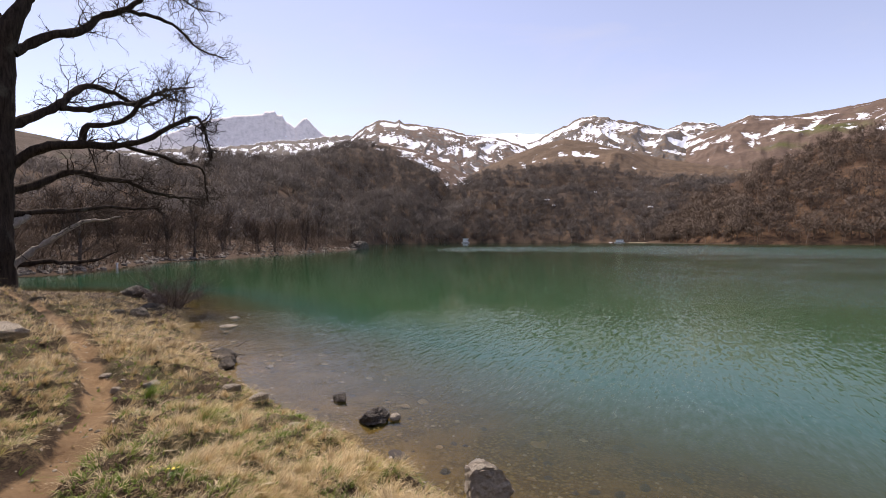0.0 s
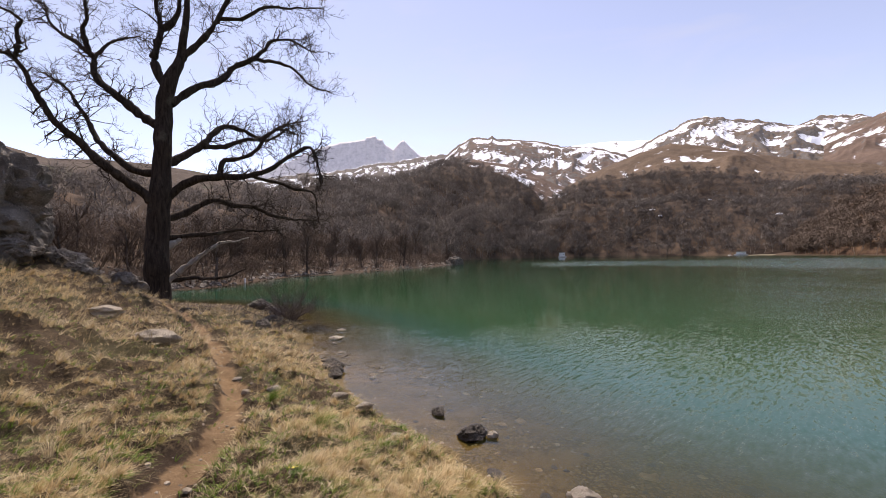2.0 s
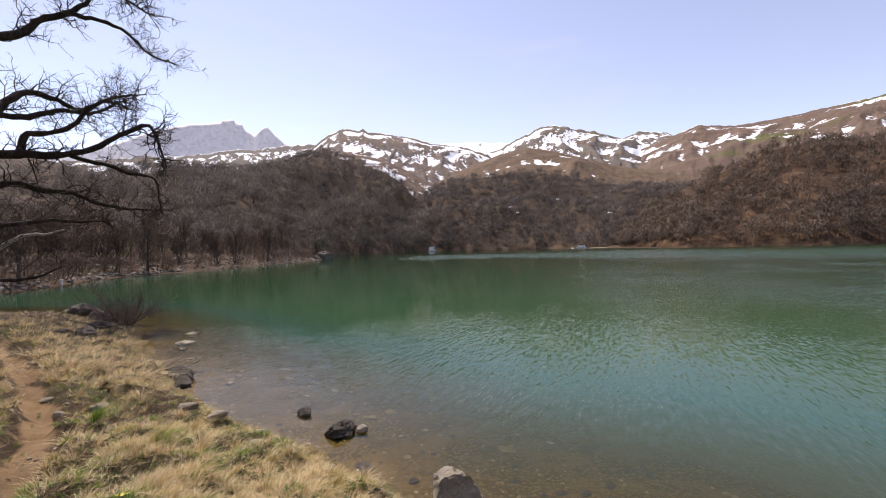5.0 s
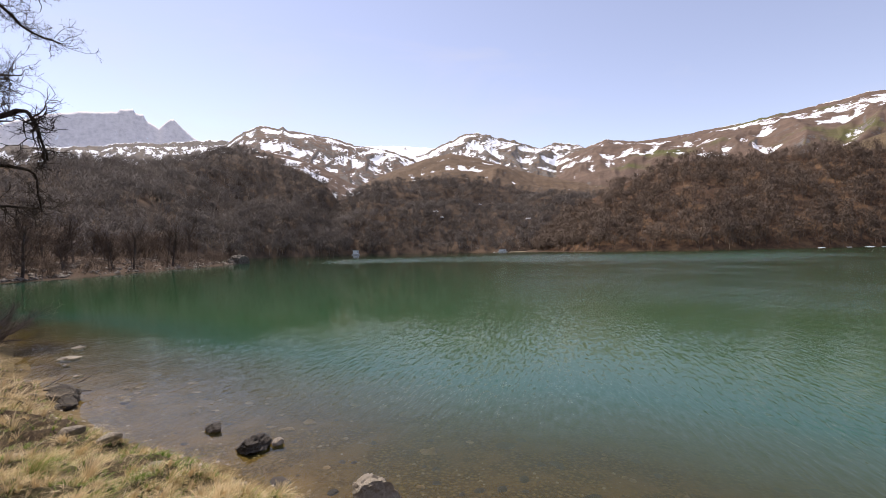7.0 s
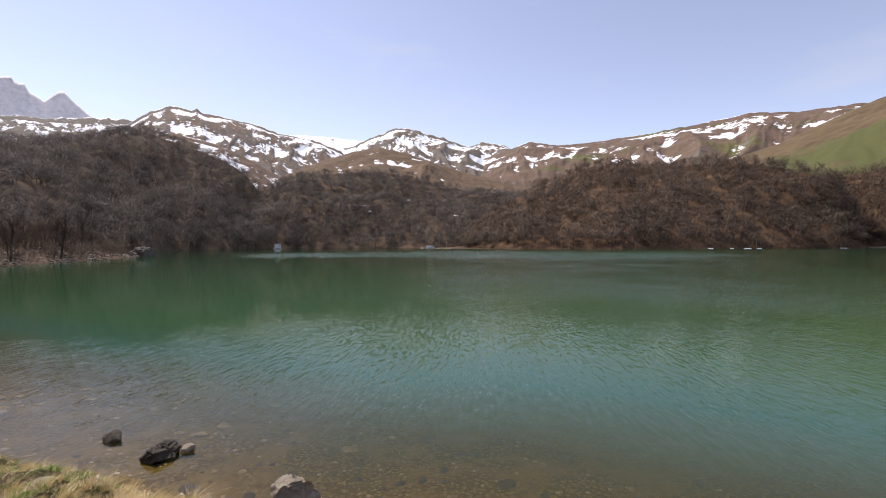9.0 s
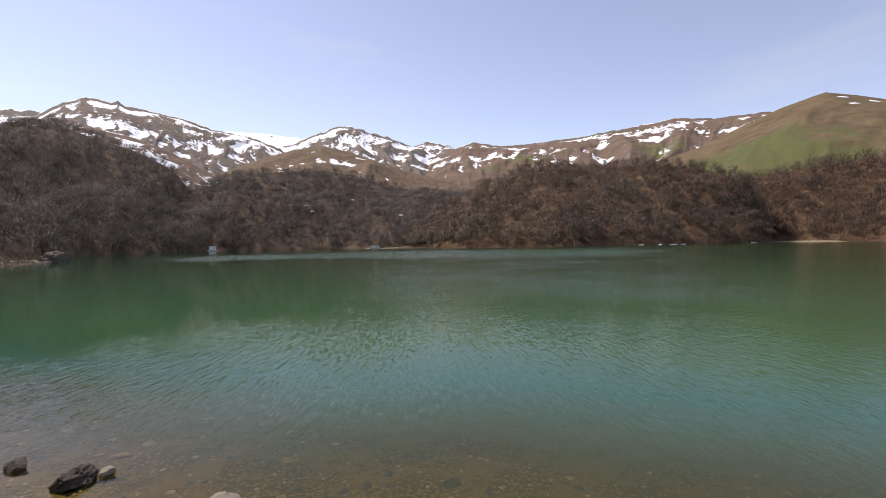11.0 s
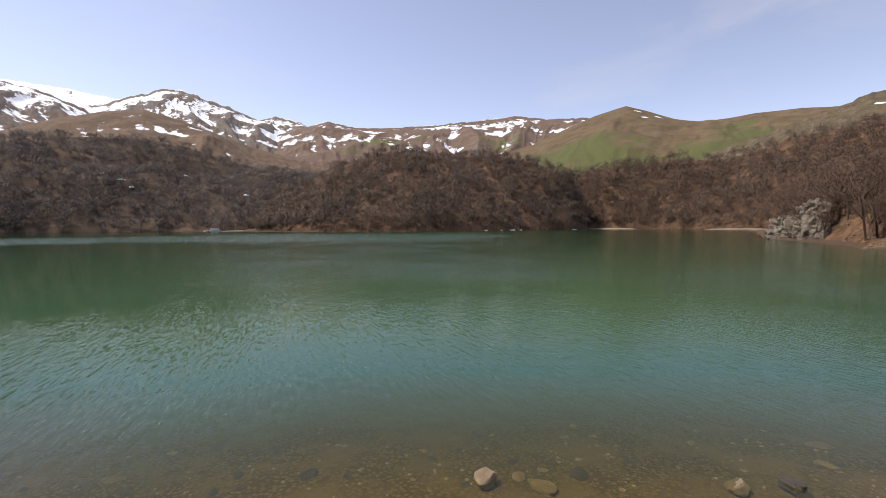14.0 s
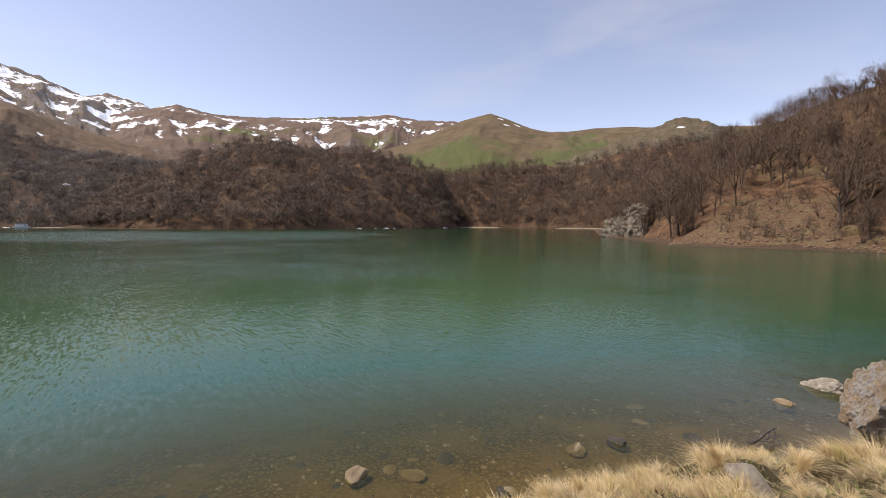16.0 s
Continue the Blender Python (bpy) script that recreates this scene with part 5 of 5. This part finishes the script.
def shore_rubble():
    """Pale stones strewn over the far wooded banks, too many to count."""
    rng = np.random.default_rng(430)
    base = [rock_mesh("rubble_piece", 440 + i, 1, 0.8, 0.6, STONE, 0.25, 5, 1) for i in range(3)]
    shapes = []
    for me in base:
        v = np.array([p.co[:] for p in me.vertices])
        shapes.append((v, np.array([p.vertices[:] for p in me.polygons])))
        bpy.data.meshes.remove(me)
    def heap(places, skin, label):
        verts, faces, n = [], [], 0
        for x, y, z, s in places:
            v, f = shapes[rng.integers(3)]
            verts.append(v * s + np.array([x, y, z]))
            faces.append(f + n)
            n += len(v)
        tagged(solid("shore_rubble", np.concatenate(verts), np.concatenate(faces), skin), label, "rubble", "", "stuff")

    line = np.array(LEFT_SHORE[2:12], float)
    left = []
    for i in range(800):
        k = rng.integers(0, len(line) - 1)
        p = line[k] + (line[k + 1] - line[k]) * rng.uniform()
        x, y = p[0] - rng.uniform(0, 1) ** 1.7 * 15, p[1] + rng.normal()
        if shore_distance(np.array(x), np.array(y)) > 0:
            left.append((x, y, float(ground_height(x, y)) + 0.05, rng.uniform(0.12, 0.5)))
    heap(left, CRAG_STONE, "grey rubble strewn along the wooded shore")
    right = []
    for i in range(520):
        az = rng.uniform(91, 113)
        foot = np.interp(az, spur.foot[:, 0], spur.foot[:, 1]) if az > 93 else np.interp(az, wood_near.foot[:, 0], wood_near.foot[:, 1])
        r = foot + 16 * rng.uniform() ** 2
        z = near_slope(az, r)
        if z > -0.4:
            right.append((*heading(az, r), z, rng.uniform(0.08, 0.34)))
    heap(right, WARM_RUBBLE, "brown rubble on the foot of the sunlit hillside")


shore_rubble()


def strand_pebbles():
    """Pebbles on the strip between grass and water and over the shallow bed."""
    rng = np.random.default_rng(450)
    base = rock_mesh("pebble_piece", 451, 1, 0.8, 0.55, STONE, 0.2, 3, 1, 0.3)
    v = np.array([p.co[:] for p in base.vertices])
    f = np.array([p.vertices[:] for p in base.polygons])
    bpy.data.meshes.remove(base)
    x, y = rng.uniform(-7, 9, 30000), rng.uniform(-5, 13, 30000)
    s = shore_distance(x, y)
    trail = (line_distance(x, y, PATH) < 0.3) & (rng.uniform(size=len(x)) < 0.5)
    keep = np.nonzero(((s < 0.3) & (s > -2.2) & (rng.uniform(size=len(x)) < np.where(s > -0.5, 1.0, 0.35))) | trail)[0][:2900]
    z = ground_height(x[keep], y[keep])
    size = 0.008 + 0.035 * rng.uniform(size=len(keep)) ** 3
    a = rng.uniform(0, 6.28, len(keep))
    c, d = np.cos(a) * size, np.sin(a) * size
    V = np.stack([v[None, :, 0] * c[:, None] - v[None, :, 1] * d[:, None] + x[keep][:, None], v[None, :, 0] * d[:, None] + v[None, :, 1] * c[:, None] + y[keep][:, None], v[None, :, 2] * size[:, None] + z[:, None]], -1).reshape(-1, 3)
    F = (f[None] + (np.arange(len(keep)) * len(v))[:, None, None]).reshape(-1, 3)
    n = Nodes("mixed_pebbles")
    skin = n.mix(n.ramp(n.island(), 0, 0.7), (0.14, 0.105, 0.07), (0.36, 0.3, 0.22))
    skin = n.mix(n.ramp(n.island(), 0.85, 0.97), skin, (0.42, 0.37, 0.3))
    ob = solid("pebbles", V, F, n.finish(skin, 0.8))
    tagged(ob, "small brown and pale pebbles along the waterline and the path", "pebbles", "", "stuff")


strand_pebbles()


# ---- grass ----
def tufts(name, label, places, blades, size, lean, width, skin, seed):
    """Clumps of curved blades; each blade is two quads."""
    rng = np.random.default_rng(seed)
    n = len(places)
    P = np.repeat(places, blades, 0)
    big = np.repeat(rng.uniform(0.55, 1.25, n), blades)
    fall_x = ground_height(places[:, 0] + 0.3, places[:, 1]) - ground_height(places[:, 0] - 0.3, places[:, 1])
    fall_y = ground_height(places[:, 0], places[:, 1] + 0.3) - ground_height(places[:, 0], places[:, 1] - 0.3)
    comb = np.repeat(np.arctan2(-fall_y, -fall_x) + rng.normal(0, 0.7, n), blades)
    m = n * blades
    a = rng.uniform(0, 2 * np.pi, m)
    tilt = np.abs(rng.normal(0, lean, m))
    length = size * big * rng.uniform(0.5, 1.15, m)
    out = np.stack([np.cos(a) * tilt + 0.5 * np.cos(comb), np.sin(a) * tilt + 0.5 * np.sin(comb)], 1)
    root = P[:, :2] + np.stack([np.cos(a), np.sin(a)], 1) * (0.12 * size * big * rng.uniform(0, 1, m))[:, None]
    side = np.stack([-np.sin(a + rng.normal(0, 0.8, m)), np.cos(a)], 1) * (width * rng.uniform(0.6, 1.3, m))[:, None]
    rows = []
    for t, w in ((0.0, 1.0), (0.5, 0.8), (1.0, 0.0)):
        c = root + out * (length * t ** 1.6)[:, None]
        z = P[:, 2] + length * (t - 0.42 * t * t * np.minimum(1.6, tilt + 0.3)) - 0.01
        for sgn in ((-1, 1) if w else (0,)):
            rows.append(np.concatenate([c + side * sgn * w, z[:, None]], 1))
    V = np.stack(rows, 1).reshape(-1, 3)
    k = np.arange(m)[:, None] * 5
    F = np.concatenate([k + np.array([[0, 1, 3]]), k + np.array([[0, 3, 2]]), k + np.array([[2, 3, 4]])])
    ob = solid(name, V, F, skin)
    values(ob, "tint", np.repeat(np.repeat(rng.uniform(0, 1, n), blades), 5))
    return tagged(ob, label, "grass", "", "stuff")


def meadow_places(count, seed, near, far, margin, kind="", turn=(-80, 128)):
    rng = np.random.default_rng(seed)
    r = near * (far / near) ** rng.uniform(0, 1, count * 9)
    az = np.radians(rng.uniform(*turn, count * 9))
    x, y = r * np.sin(az), r * np.cos(az)
    s = shore_distance(x, y)
    path = line_distance(x, y, PATH)
    lush = 0.6 * fbm(x * 0.55, y * 0.55, 31, 3) + 0.7 * fbm(x * 1.7, y * 1.7, 35, 3) + 0.5 * np.exp(-((path - 0.45) / 0.25) ** 2)
    open_bank = (x > 3) & (y < 0.6)
    keep = (s > margin - 0.2 * open_bank) & ((path > 0.17 + 0.16 * np.clip(0.5 + 1.2 * fbm(x * 3, y * 3, 39, 2), 0, 1) + 0.06 * rng.uniform(size=len(x))) | (rng.uniform(size=len(x)) < 0.06))
    dice = rng.uniform(size=len(x))
    if kind == "green":
        keep &= ((lush > -0.05) | (dice < 0.4)) & (~open_bank | (dice < 0.12))
    elif kind == "lake":
        clump = fbm(x * 1.6, y * 1.6, 33, 3)
        keep &= (dice < np.where(s < 3.0, 1.0, 0.65)) & ((clump > np.where(open_bank, -0.3, 0.0)) | (dice < 0.1)) & (mound(x, y) > 0.35)
    else:
        keep &= ((lush < 0.2) | (dice < 0.75)) & ((mound(x, y) > 0.25) | (dice < 0.3))
    x, y = x[keep][:count], y[keep][:count]
    return np.stack([x, y, ground_height(x, y)], 1)


tufts("dry_grass", "straw-coloured dry bunch grass on the bank", meadow_places(3700, 501, 2.5, 9, 0.34, "lake"), 28, 0.135, 0.85, 0.0022, DRY_GRASS, 502)
tufts("dry_grass", "straw-coloured dry bunch grass farther along the bank", meadow_places(2600, 507, 8.5, 28, 0.25, "lake"), 14, 0.17, 0.9, 0.0038, DRY_GRASS, 508)
tufts("matted_grass", "flattened bleached dead grass on the bank", meadow_places(9800, 503, 2.5, 11, 0.3), 10, 0.09, 1.3, 0.0021, MATTED_GRASS, 504)
tufts("matted_grass", "flattened bleached dead grass farther along the bank", meadow_places(4200, 513, 9.5, 26, 0.1), 7, 0.24, 1.6, 0.005, MATTED_GRASS, 514)
tufts("green_grass", "short fresh green grass on the bank", meadow_places(12500, 505, 2.5, 16, 0.2, "green"), 8, 0.08, 0.9, 0.0036, GREEN_GRASS, 506)


tufts("matted_grass", "flattened bleached dead grass around the viewpoint", meadow_places(900, 515, 0.3, 1.2, 0.3, "", (0, 360)), 10, 0.09, 1.3, 0.0024, MATTED_GRASS, 516)
tufts("matted_grass", "flattened bleached dead grass a step from the viewpoint", meadow_places(4300, 525, 1.1, 2.75, 0.3, "", (0, 360)), 10, 0.09, 1.3, 0.0024, MATTED_GRASS, 526)
tufts("green_grass", "short fresh green grass around the viewpoint", meadow_places(1500, 519, 0.8, 2.8, 0.3, "green", (0, 360)), 8, 0.08, 0.9, 0.0036, GREEN_GRASS, 520)
tufts("matted_grass", "flattened bleached dead grass behind the viewpoint", meadow_places(6500, 517, 2.3, 12, 0.3, "", (124, 284)), 8, 0.12, 1.3, 0.0034, MATTED_GRASS, 518)
tufts("green_grass", "short fresh green grass behind the viewpoint", meadow_places(3000, 521, 2.3, 12, 0.3, "green", (124, 284)), 8, 0.09, 0.9, 0.0042, GREEN_GRASS, 522)


tufts("tussock_grass", "mop-headed tussocks of bleached grass drooping downhill", meadow_places(380, 531, 2.4, 8, 0.4, "lake"), 80, 0.165, 0.85, 0.002, MATTED_GRASS, 532)
tufts("tussock_grass", "mop-headed tussocks of bleached grass farther along the bank", meadow_places(520, 533, 7.5, 18, 0.4, "lake"), 44, 0.22, 0.75, 0.0042, MATTED_GRASS, 534)


tufts("fallen_stalks", "pale broken grass stalks lying over the turf", meadow_places(4200, 535, 2.3, 13, 0.45), 2, 0.1, 1.5, 0.0026, STALKS, 536)


def feature_tuft(x, y, size, skin, label, seed):
    z = float(ground_height(x, y))
    ob = tufts("grass_tuft", label, np.array([(x, y, z)]), 230, size * 0.8, 0.8, 0.002, skin, seed)
    ob["kind"] = "thing"
    ob["group"] = "grass tufts on the bank"


for i, (x, y, size) in enumerate([(-2.55, 4.55, 0.42), (-3.55, 5.2, 0.3), (-1.9, 4.9, 0.3), (-1.4, 4.5, 0.32), (-1.9, 3.9, 0.33), (-2.7, 5.6, 0.28), (-1.1, 4.2, 0.3), (4.9, -1.7, 0.32), (5.4, -2.4, 0.34), (4.4, -1.0, 0.3), (-2.5, 4.5, 0.36), (-2.15, 4.65, 0.3), (-3.0, 6.0, 0.3), (-1.2, 3.7, 0.34), (-0.7, 3.9, 0.3), (5.0, -1.1, 0.3), (5.9, -2.9, 0.3)]):
    feature_tuft(x, y, size, GREEN_GRASS if i in (1, 10) else DRY_GRASS, "thick tussock of straw-coloured grass" if i not in (1, 10) else "dark green tussock of fresh grass", 520 + i)


lip_rng = np.random.default_rng(540)
for i in range(20):
    w = i / 19
    x, y = 3.45 + 2.15 * w + lip_rng.normal() * 0.08, 0.35 - 2.75 * w - 0.1 * math.sin(w * 9) + lip_rng.normal() * 0.08
    feature_tuft(x, y, lip_rng.uniform(0.2, 0.3), DRY_GRASS, "pale straw tussock on the lip of the bank", 541 + i)


# ---- bush, flowers, driftwood, buildings ----
def bare_bush(x, y):
    top = tagged(new("bare_bush"), "low bare purple-brown bush among the shore rocks", "bush")
    top.location = (x, y, float(ground_height(x, y)) - 0.05)
    top.scale = (1.2, 1.2, 1.15)
    rng = np.random.default_rng(551)
    wood = Wood()
    for i in range(46):
        a = rng.uniform(0, 6.28)
        line = crooked(rng, (rng.normal() * 0.15, rng.normal() * 0.15, 0), (math.cos(a) * 1.2, math.sin(a) * 1.2, rng.uniform(0.4, 1.2)), rng.uniform(0.8, 1.7), 5, 0.22, 0.04)
        wood.tube(line, np.linspace(0.013, 0.004, 6), 4)
        sprout(wood, rng, line, 0.007, 8, 0.6, 1, 0.004)
    ob = solid("twig_spray", *wood.arrays(), FOREST, top)
    ob["kind"] = "stuff"
    values(ob, "tint", np.full(wood.n, 0.1))


bare_bush(-9.6, 15.3)
PETAL = plain_material("yellow_petals", (0.75, 0.6, 0.06), (0.8, 0.7, 0.12), 20, 0.6)
LEAF = plain_material("primrose_leaves", (0.1, 0.17, 0.04), (0.15, 0.22, 0.06), 20, 0.6)


def flower():
    top = tagged(new("flower"), "small yellow spring flower in the grass", "flower", "yellow flowers in the grass")
    bm = bmesh.new()
    for c in range(5):
        cx, cy, cz = 0.03 * math.cos(c * 2.4) * c * 0.5, 0.03 * math.sin(c * 2.4) * c * 0.5, 0.1 + 0.008 * (c % 3)
        for k in range(5):
            a = k * 1.2566 + c
            mid = bm.verts.new((cx, cy, cz))
            p = bm.verts.new((cx + 0.014 * math.cos(a - 0.4), cy + 0.014 * math.sin(a - 0.4), cz + 0.004))
            q = bm.verts.new((cx + 0.02 * math.cos(a), cy + 0.02 * math.sin(a), cz + 0.006))
            s = bm.verts.new((cx + 0.014 * math.cos(a + 0.4), cy + 0.014 * math.sin(a + 0.4), cz + 0.004))
            bm.faces.new((mid, p, q, s))
    part("petals", bm, PETAL, top)
    bm = bmesh.new()
    for k in range(7):
        a = k * 0.9
        o = bm.verts.new((0, 0, 0.0))
        p = bm.verts.new((0.04 * math.cos(a - 0.25), 0.04 * math.sin(a - 0.25), 0.05))
        q = bm.verts.new((0.085 * math.cos(a), 0.085 * math.sin(a), 0.045))
        s = bm.verts.new((0.04 * math.cos(a + 0.25), 0.04 * math.sin(a + 0.25), 0.05))
        bm.faces.new((o, p, q, s))
    for k in range(5):
        bmesh.ops.create_cone(bm, segments=4, radius1=0.002, radius2=0.002, depth=0.1, matrix=Matrix.Translation((0.012 * math.cos(k * 2.4) * k, 0.012 * math.sin(k * 2.4) * k, 0.05)))
    part("leaves", bm, LEAF, top)
    return top


first_flower = flower()
for i, (x, y) in enumerate([(-2.0, 3.2), (-2.3, 3.4), (-4.4, 4.2), (-4.1, 3.4), (-5.0, 5.4), (-3.1, 4.4), (-2.2, 4.0), (-6.3, 6.3), (-1.6, 3.3), (-3.6, 3.0), (-4.9, 3.5), (-5.2, 4.6), (-6.0, 4.8), (-5.6, 3.3), (-6.6, 5.2)]):
    m = pose(x, y, float(ground_height(x, y)) - 0.01, 0, 0, i * 47) @ Matrix.Scale(0.62, 4)
    if i == 0:
        first_flower.matrix_basis = m
    else:
        copy_thing(first_flower, m)


def driftwood(x, y, z, turn, length, label, seed):
    rng = np.random.default_rng(seed)
    wood = Wood()
    wood.tube(crooked(rng, (0, 0, 0), (1, 0, 0), length, 7, 0.08), np.linspace(0.022, 0.008, 8), 6)
    for k in range(3):
        wood.tube(crooked(rng, (length * (0.3 + 0.2 * k), 0, 0.01), (0.7, rng.normal(), 0.35), length * 0.3, 4, 0.15), np.linspace(0.011, 0.004, 5), 4)
    ob = solid("driftwood", *wood.arrays(), BARE_BARK, None, "", True)
    ob.matrix_basis = pose(x, y, z, 0, -4, turn)
    tagged(ob, label, "branch")


driftwood(6.35, -1.6, 0.03, -55, 0.5, "thin grey driftwood stick at the waterline", 561)
driftwood(-5.6, 9.7, 0.12, 5, 1.3, "dark crooked branch lying over the shore stones", 562)

WHITE_WALL = plain_material("white_painted_wall", (0.75, 0.75, 0.73), (0.82, 0.81, 0.79), 0.8)
GREY_ROOF = plain_material("grey_metal_roof", (0.4, 0.41, 0.42), (0.5, 0.5, 0.5), 0.8, 0.5)
DARK_HOLE = plain_material("dark_opening_frame", (0.05, 0.05, 0.05), (0.08, 0.075, 0.07), 1)
CONCRETE = plain_material("pale_concrete", (0.4, 0.38, 0.35), (0.55, 0.53, 0.5), 0.6)


def box(bm, x, y, z, w, d, h):
    """A block with its foot at z and slightly rounded edges."""
    made = bmesh.ops.create_cube(bm, size=1, matrix=Matrix.Translation((x, y, z + h / 2)) @ Matrix.Diagonal((w, d, h, 1)))
    edges = {e for v in made["verts"] for e in v.link_edges}
    bmesh.ops.bevel(bm, geom=list(edges), offset=min(w, d, h) * 0.06, segments=1, affect="EDGES")


def block(name, material, parent, *size, label=""):
    bm = bmesh.new()
    box(bm, *size)
    return part(name, bm, material, parent, label)


def lake_house(az, r, w, d, h, label, pitched):
    top = tagged(new("lake_house"), label, "building")
    x, y = heading(az, r)
    top.matrix_basis = pose(x, y, 0.6, 0, 0, -az)
    block("plinth", CONCRETE, top, 0, 0, -1.6, w * 1.5, d * 1.6, 1.7)
    t = 0.25
    block("wall", WHITE_WALL, top, 0, d / 2 - t / 2, 0.1, w, t, h)
    for s in (-1, 1):
        block("wall", WHITE_WALL, top, s * (w / 2 - t / 2), 0, 0.1, t, d - 2 * t - 0.01, h)
    for s in (-1, 1):
        block("wall", WHITE_WALL, top, s * w * 0.33, -d / 2 + t / 2, 0.1, w * 0.34, t, h)
    block("lintel", WHITE_WALL, top, 0, -d / 2 + t / 2, 0.1 + h * 0.72, w * 0.31, t, h * 0.28)
    block("door", WHITE_WALL, top, 0, -d / 2 + t, 0.1, w * 0.31, 0.08, h * 0.71)
    block("window", DARK_HOLE, top, w * 0.3, -d / 2 - 0.03, 0.1 + h * 0.4, w * 0.16, 0.06, h * 0.3)
    bm = bmesh.new()
    if pitched:
        bmesh.ops.create_cone(bm, cap_ends=True, segments=4, radius1=w * 0.86, radius2=0.15, depth=h * 0.45, matrix=Matrix.Translation((0, 0, 0.1 + h * 1.225)) @ Matrix.Rotation(radians(45), 4, "Z"))
    else:
        box(bm, 0, 0, 0.1 + h, w * 1.15, d * 1.2, 0.25)
    part("roof", bm, GREY_ROOF, top)


lake_house(2.95, 312, 3.8, 3.0, 2.4, "small white lake house on a concrete platform", False)
lake_house(22.0, 300, 4.5, 2.6, 1.2, "low white boathouse at the far shore", False)

post = tagged(new("marker_post"), "small white marker post at the water's edge", "post")
post.location = (-31.0, 41.5, 0)
block("shaft", WHITE_WALL, post, 0, 0, -0.3, 0.14, 0.14, 0.7)
block("cap", WHITE_WALL, post, 0, 0, 0.4, 0.2, 0.2, 0.08)


# ---- beach and last snow ----
SNOW = plain_material("old_snow", (0.72, 0.74, 0.78), (0.85, 0.86, 0.89), 0.7, 0.6)
BEACH = plain_material("tan_gravel", (0.17, 0.135, 0.085), (0.25, 0.2, 0.13), 0.5)


def low_mound(name, label, category, group, x, y, z, length, depth, height, turn, skin, seed, tip=0.0, roll=0.0):
    """A flat heap with a ragged rim."""
    rng = np.random.default_rng(seed)
    bm = bmesh.new()
    rings = []
    for k, (w, h) in enumerate(((1.0, -0.3), (0.97, 0.15), (0.75, 0.75), (0.4, 1.0))):
        rings.append([bm.verts.new((length * w * math.cos(a) * (1 + 0.28 * noise.noise((math.cos(a) * 2, math.sin(a) * 2, seed))), depth * w * math.sin(a) * (1 + 0.4 * noise.noise((math.cos(a) * 3, math.sin(a) * 3, seed + 5))), height * h))
                      for a in (i * 2 * math.pi / 28 for i in range(28))])
    for lower, upper in zip(rings, rings[1:]):
        for i in range(28):
            bm.faces.new((lower[i], lower[(i + 1) % 28], upper[(i + 1) % 28], upper[i]))
    bm.faces.new(rings[-1])
    ob = part(name, bm, skin, None, label, True)
    ob.matrix_basis = pose(x, y, z, tip, roll, turn)
    return tagged(ob, label, category, group)


bx, by = heading(70.3, 382)
low_mound("gravel_beach", "pale tan gravel beach at the far end of the lake", "beach", "", bx, by, 0.0, 24, 8, 0.9, -70, BEACH, 611)
bx, by = heading(84, 362)
low_mound("gravel_beach", "narrow tan gravel beach below the far wood", "beach", "", bx, by, 0.0, 22, 4, 0.7, -84, BEACH, 612)
bx, by = heading(24.5, 296)
low_mound("gravel_beach", "low tan gravel shore beside the boathouse", "beach", "", bx, by, 0.0, 10, 4, 0.5, -24, BEACH, 613)
kx, ky, kz = knoll.at(np.array(94.2), np.array(0.86))
low_mound("snow_patch", "white snow remnant on the rocky knoll", "snow", "snow remnants", float(kx), float(ky), float(kz) - 0.3, 5, 2.5, 1.2, -94, SNOW, 615, 20, 8)
for i, (az, r, w) in enumerate(((55.2, 269, 1.8), (57.2, 277, 1.2), (58.6, 284, 2.2), (59.6, 288, 1.6), (66.2, 331, 2.6), (2.2, 319, 1.6), (21.0, 306, 1.5))):
    bx, by = heading(az, r)
    low_mound("snow_patch", "dirty white snow remnant at the water's edge", "snow", "snow remnants", bx, by, 0.2, w * 0.75, 0.7, 0.16, -az, SNOW, 620 + i)
for i, (az, u, w) in enumerate(((12.3, 0.45, 2.0), (13.4, 0.38, 2.6), (11.8, 0.55, 1.6), (19.2, 0.6, 1.8), (25.4, 0.3, 2.2), (14.2, 0.3, 1.5))):
    bx, by, bz = wood_middle.at(np.array(az), np.array(u))
    low_mound("snow_patch", "white snow remnant between leafless trees", "snow", "snow remnants", float(bx), float(by), float(bz) + 0.1, w, 2.0, 1.0, -az, SNOW, 640 + i)

for i, (az, u, w, roll) in enumerate(((73.2, 0.9, 9, 15), (75.4, 0.86, 11, 22), (74.0, 0.78, 8, 12))):
    bx, by, bz = green_hill.at(np.array(az), np.array(u))
    low_mound("snow_patch", "white snow remnant below the grassy summit", "snow", "snow remnants", float(bx), float(by), float(bz) - 0.6, w, 4.0, 1.6, -az, SNOW, 660 + i, 22, roll)
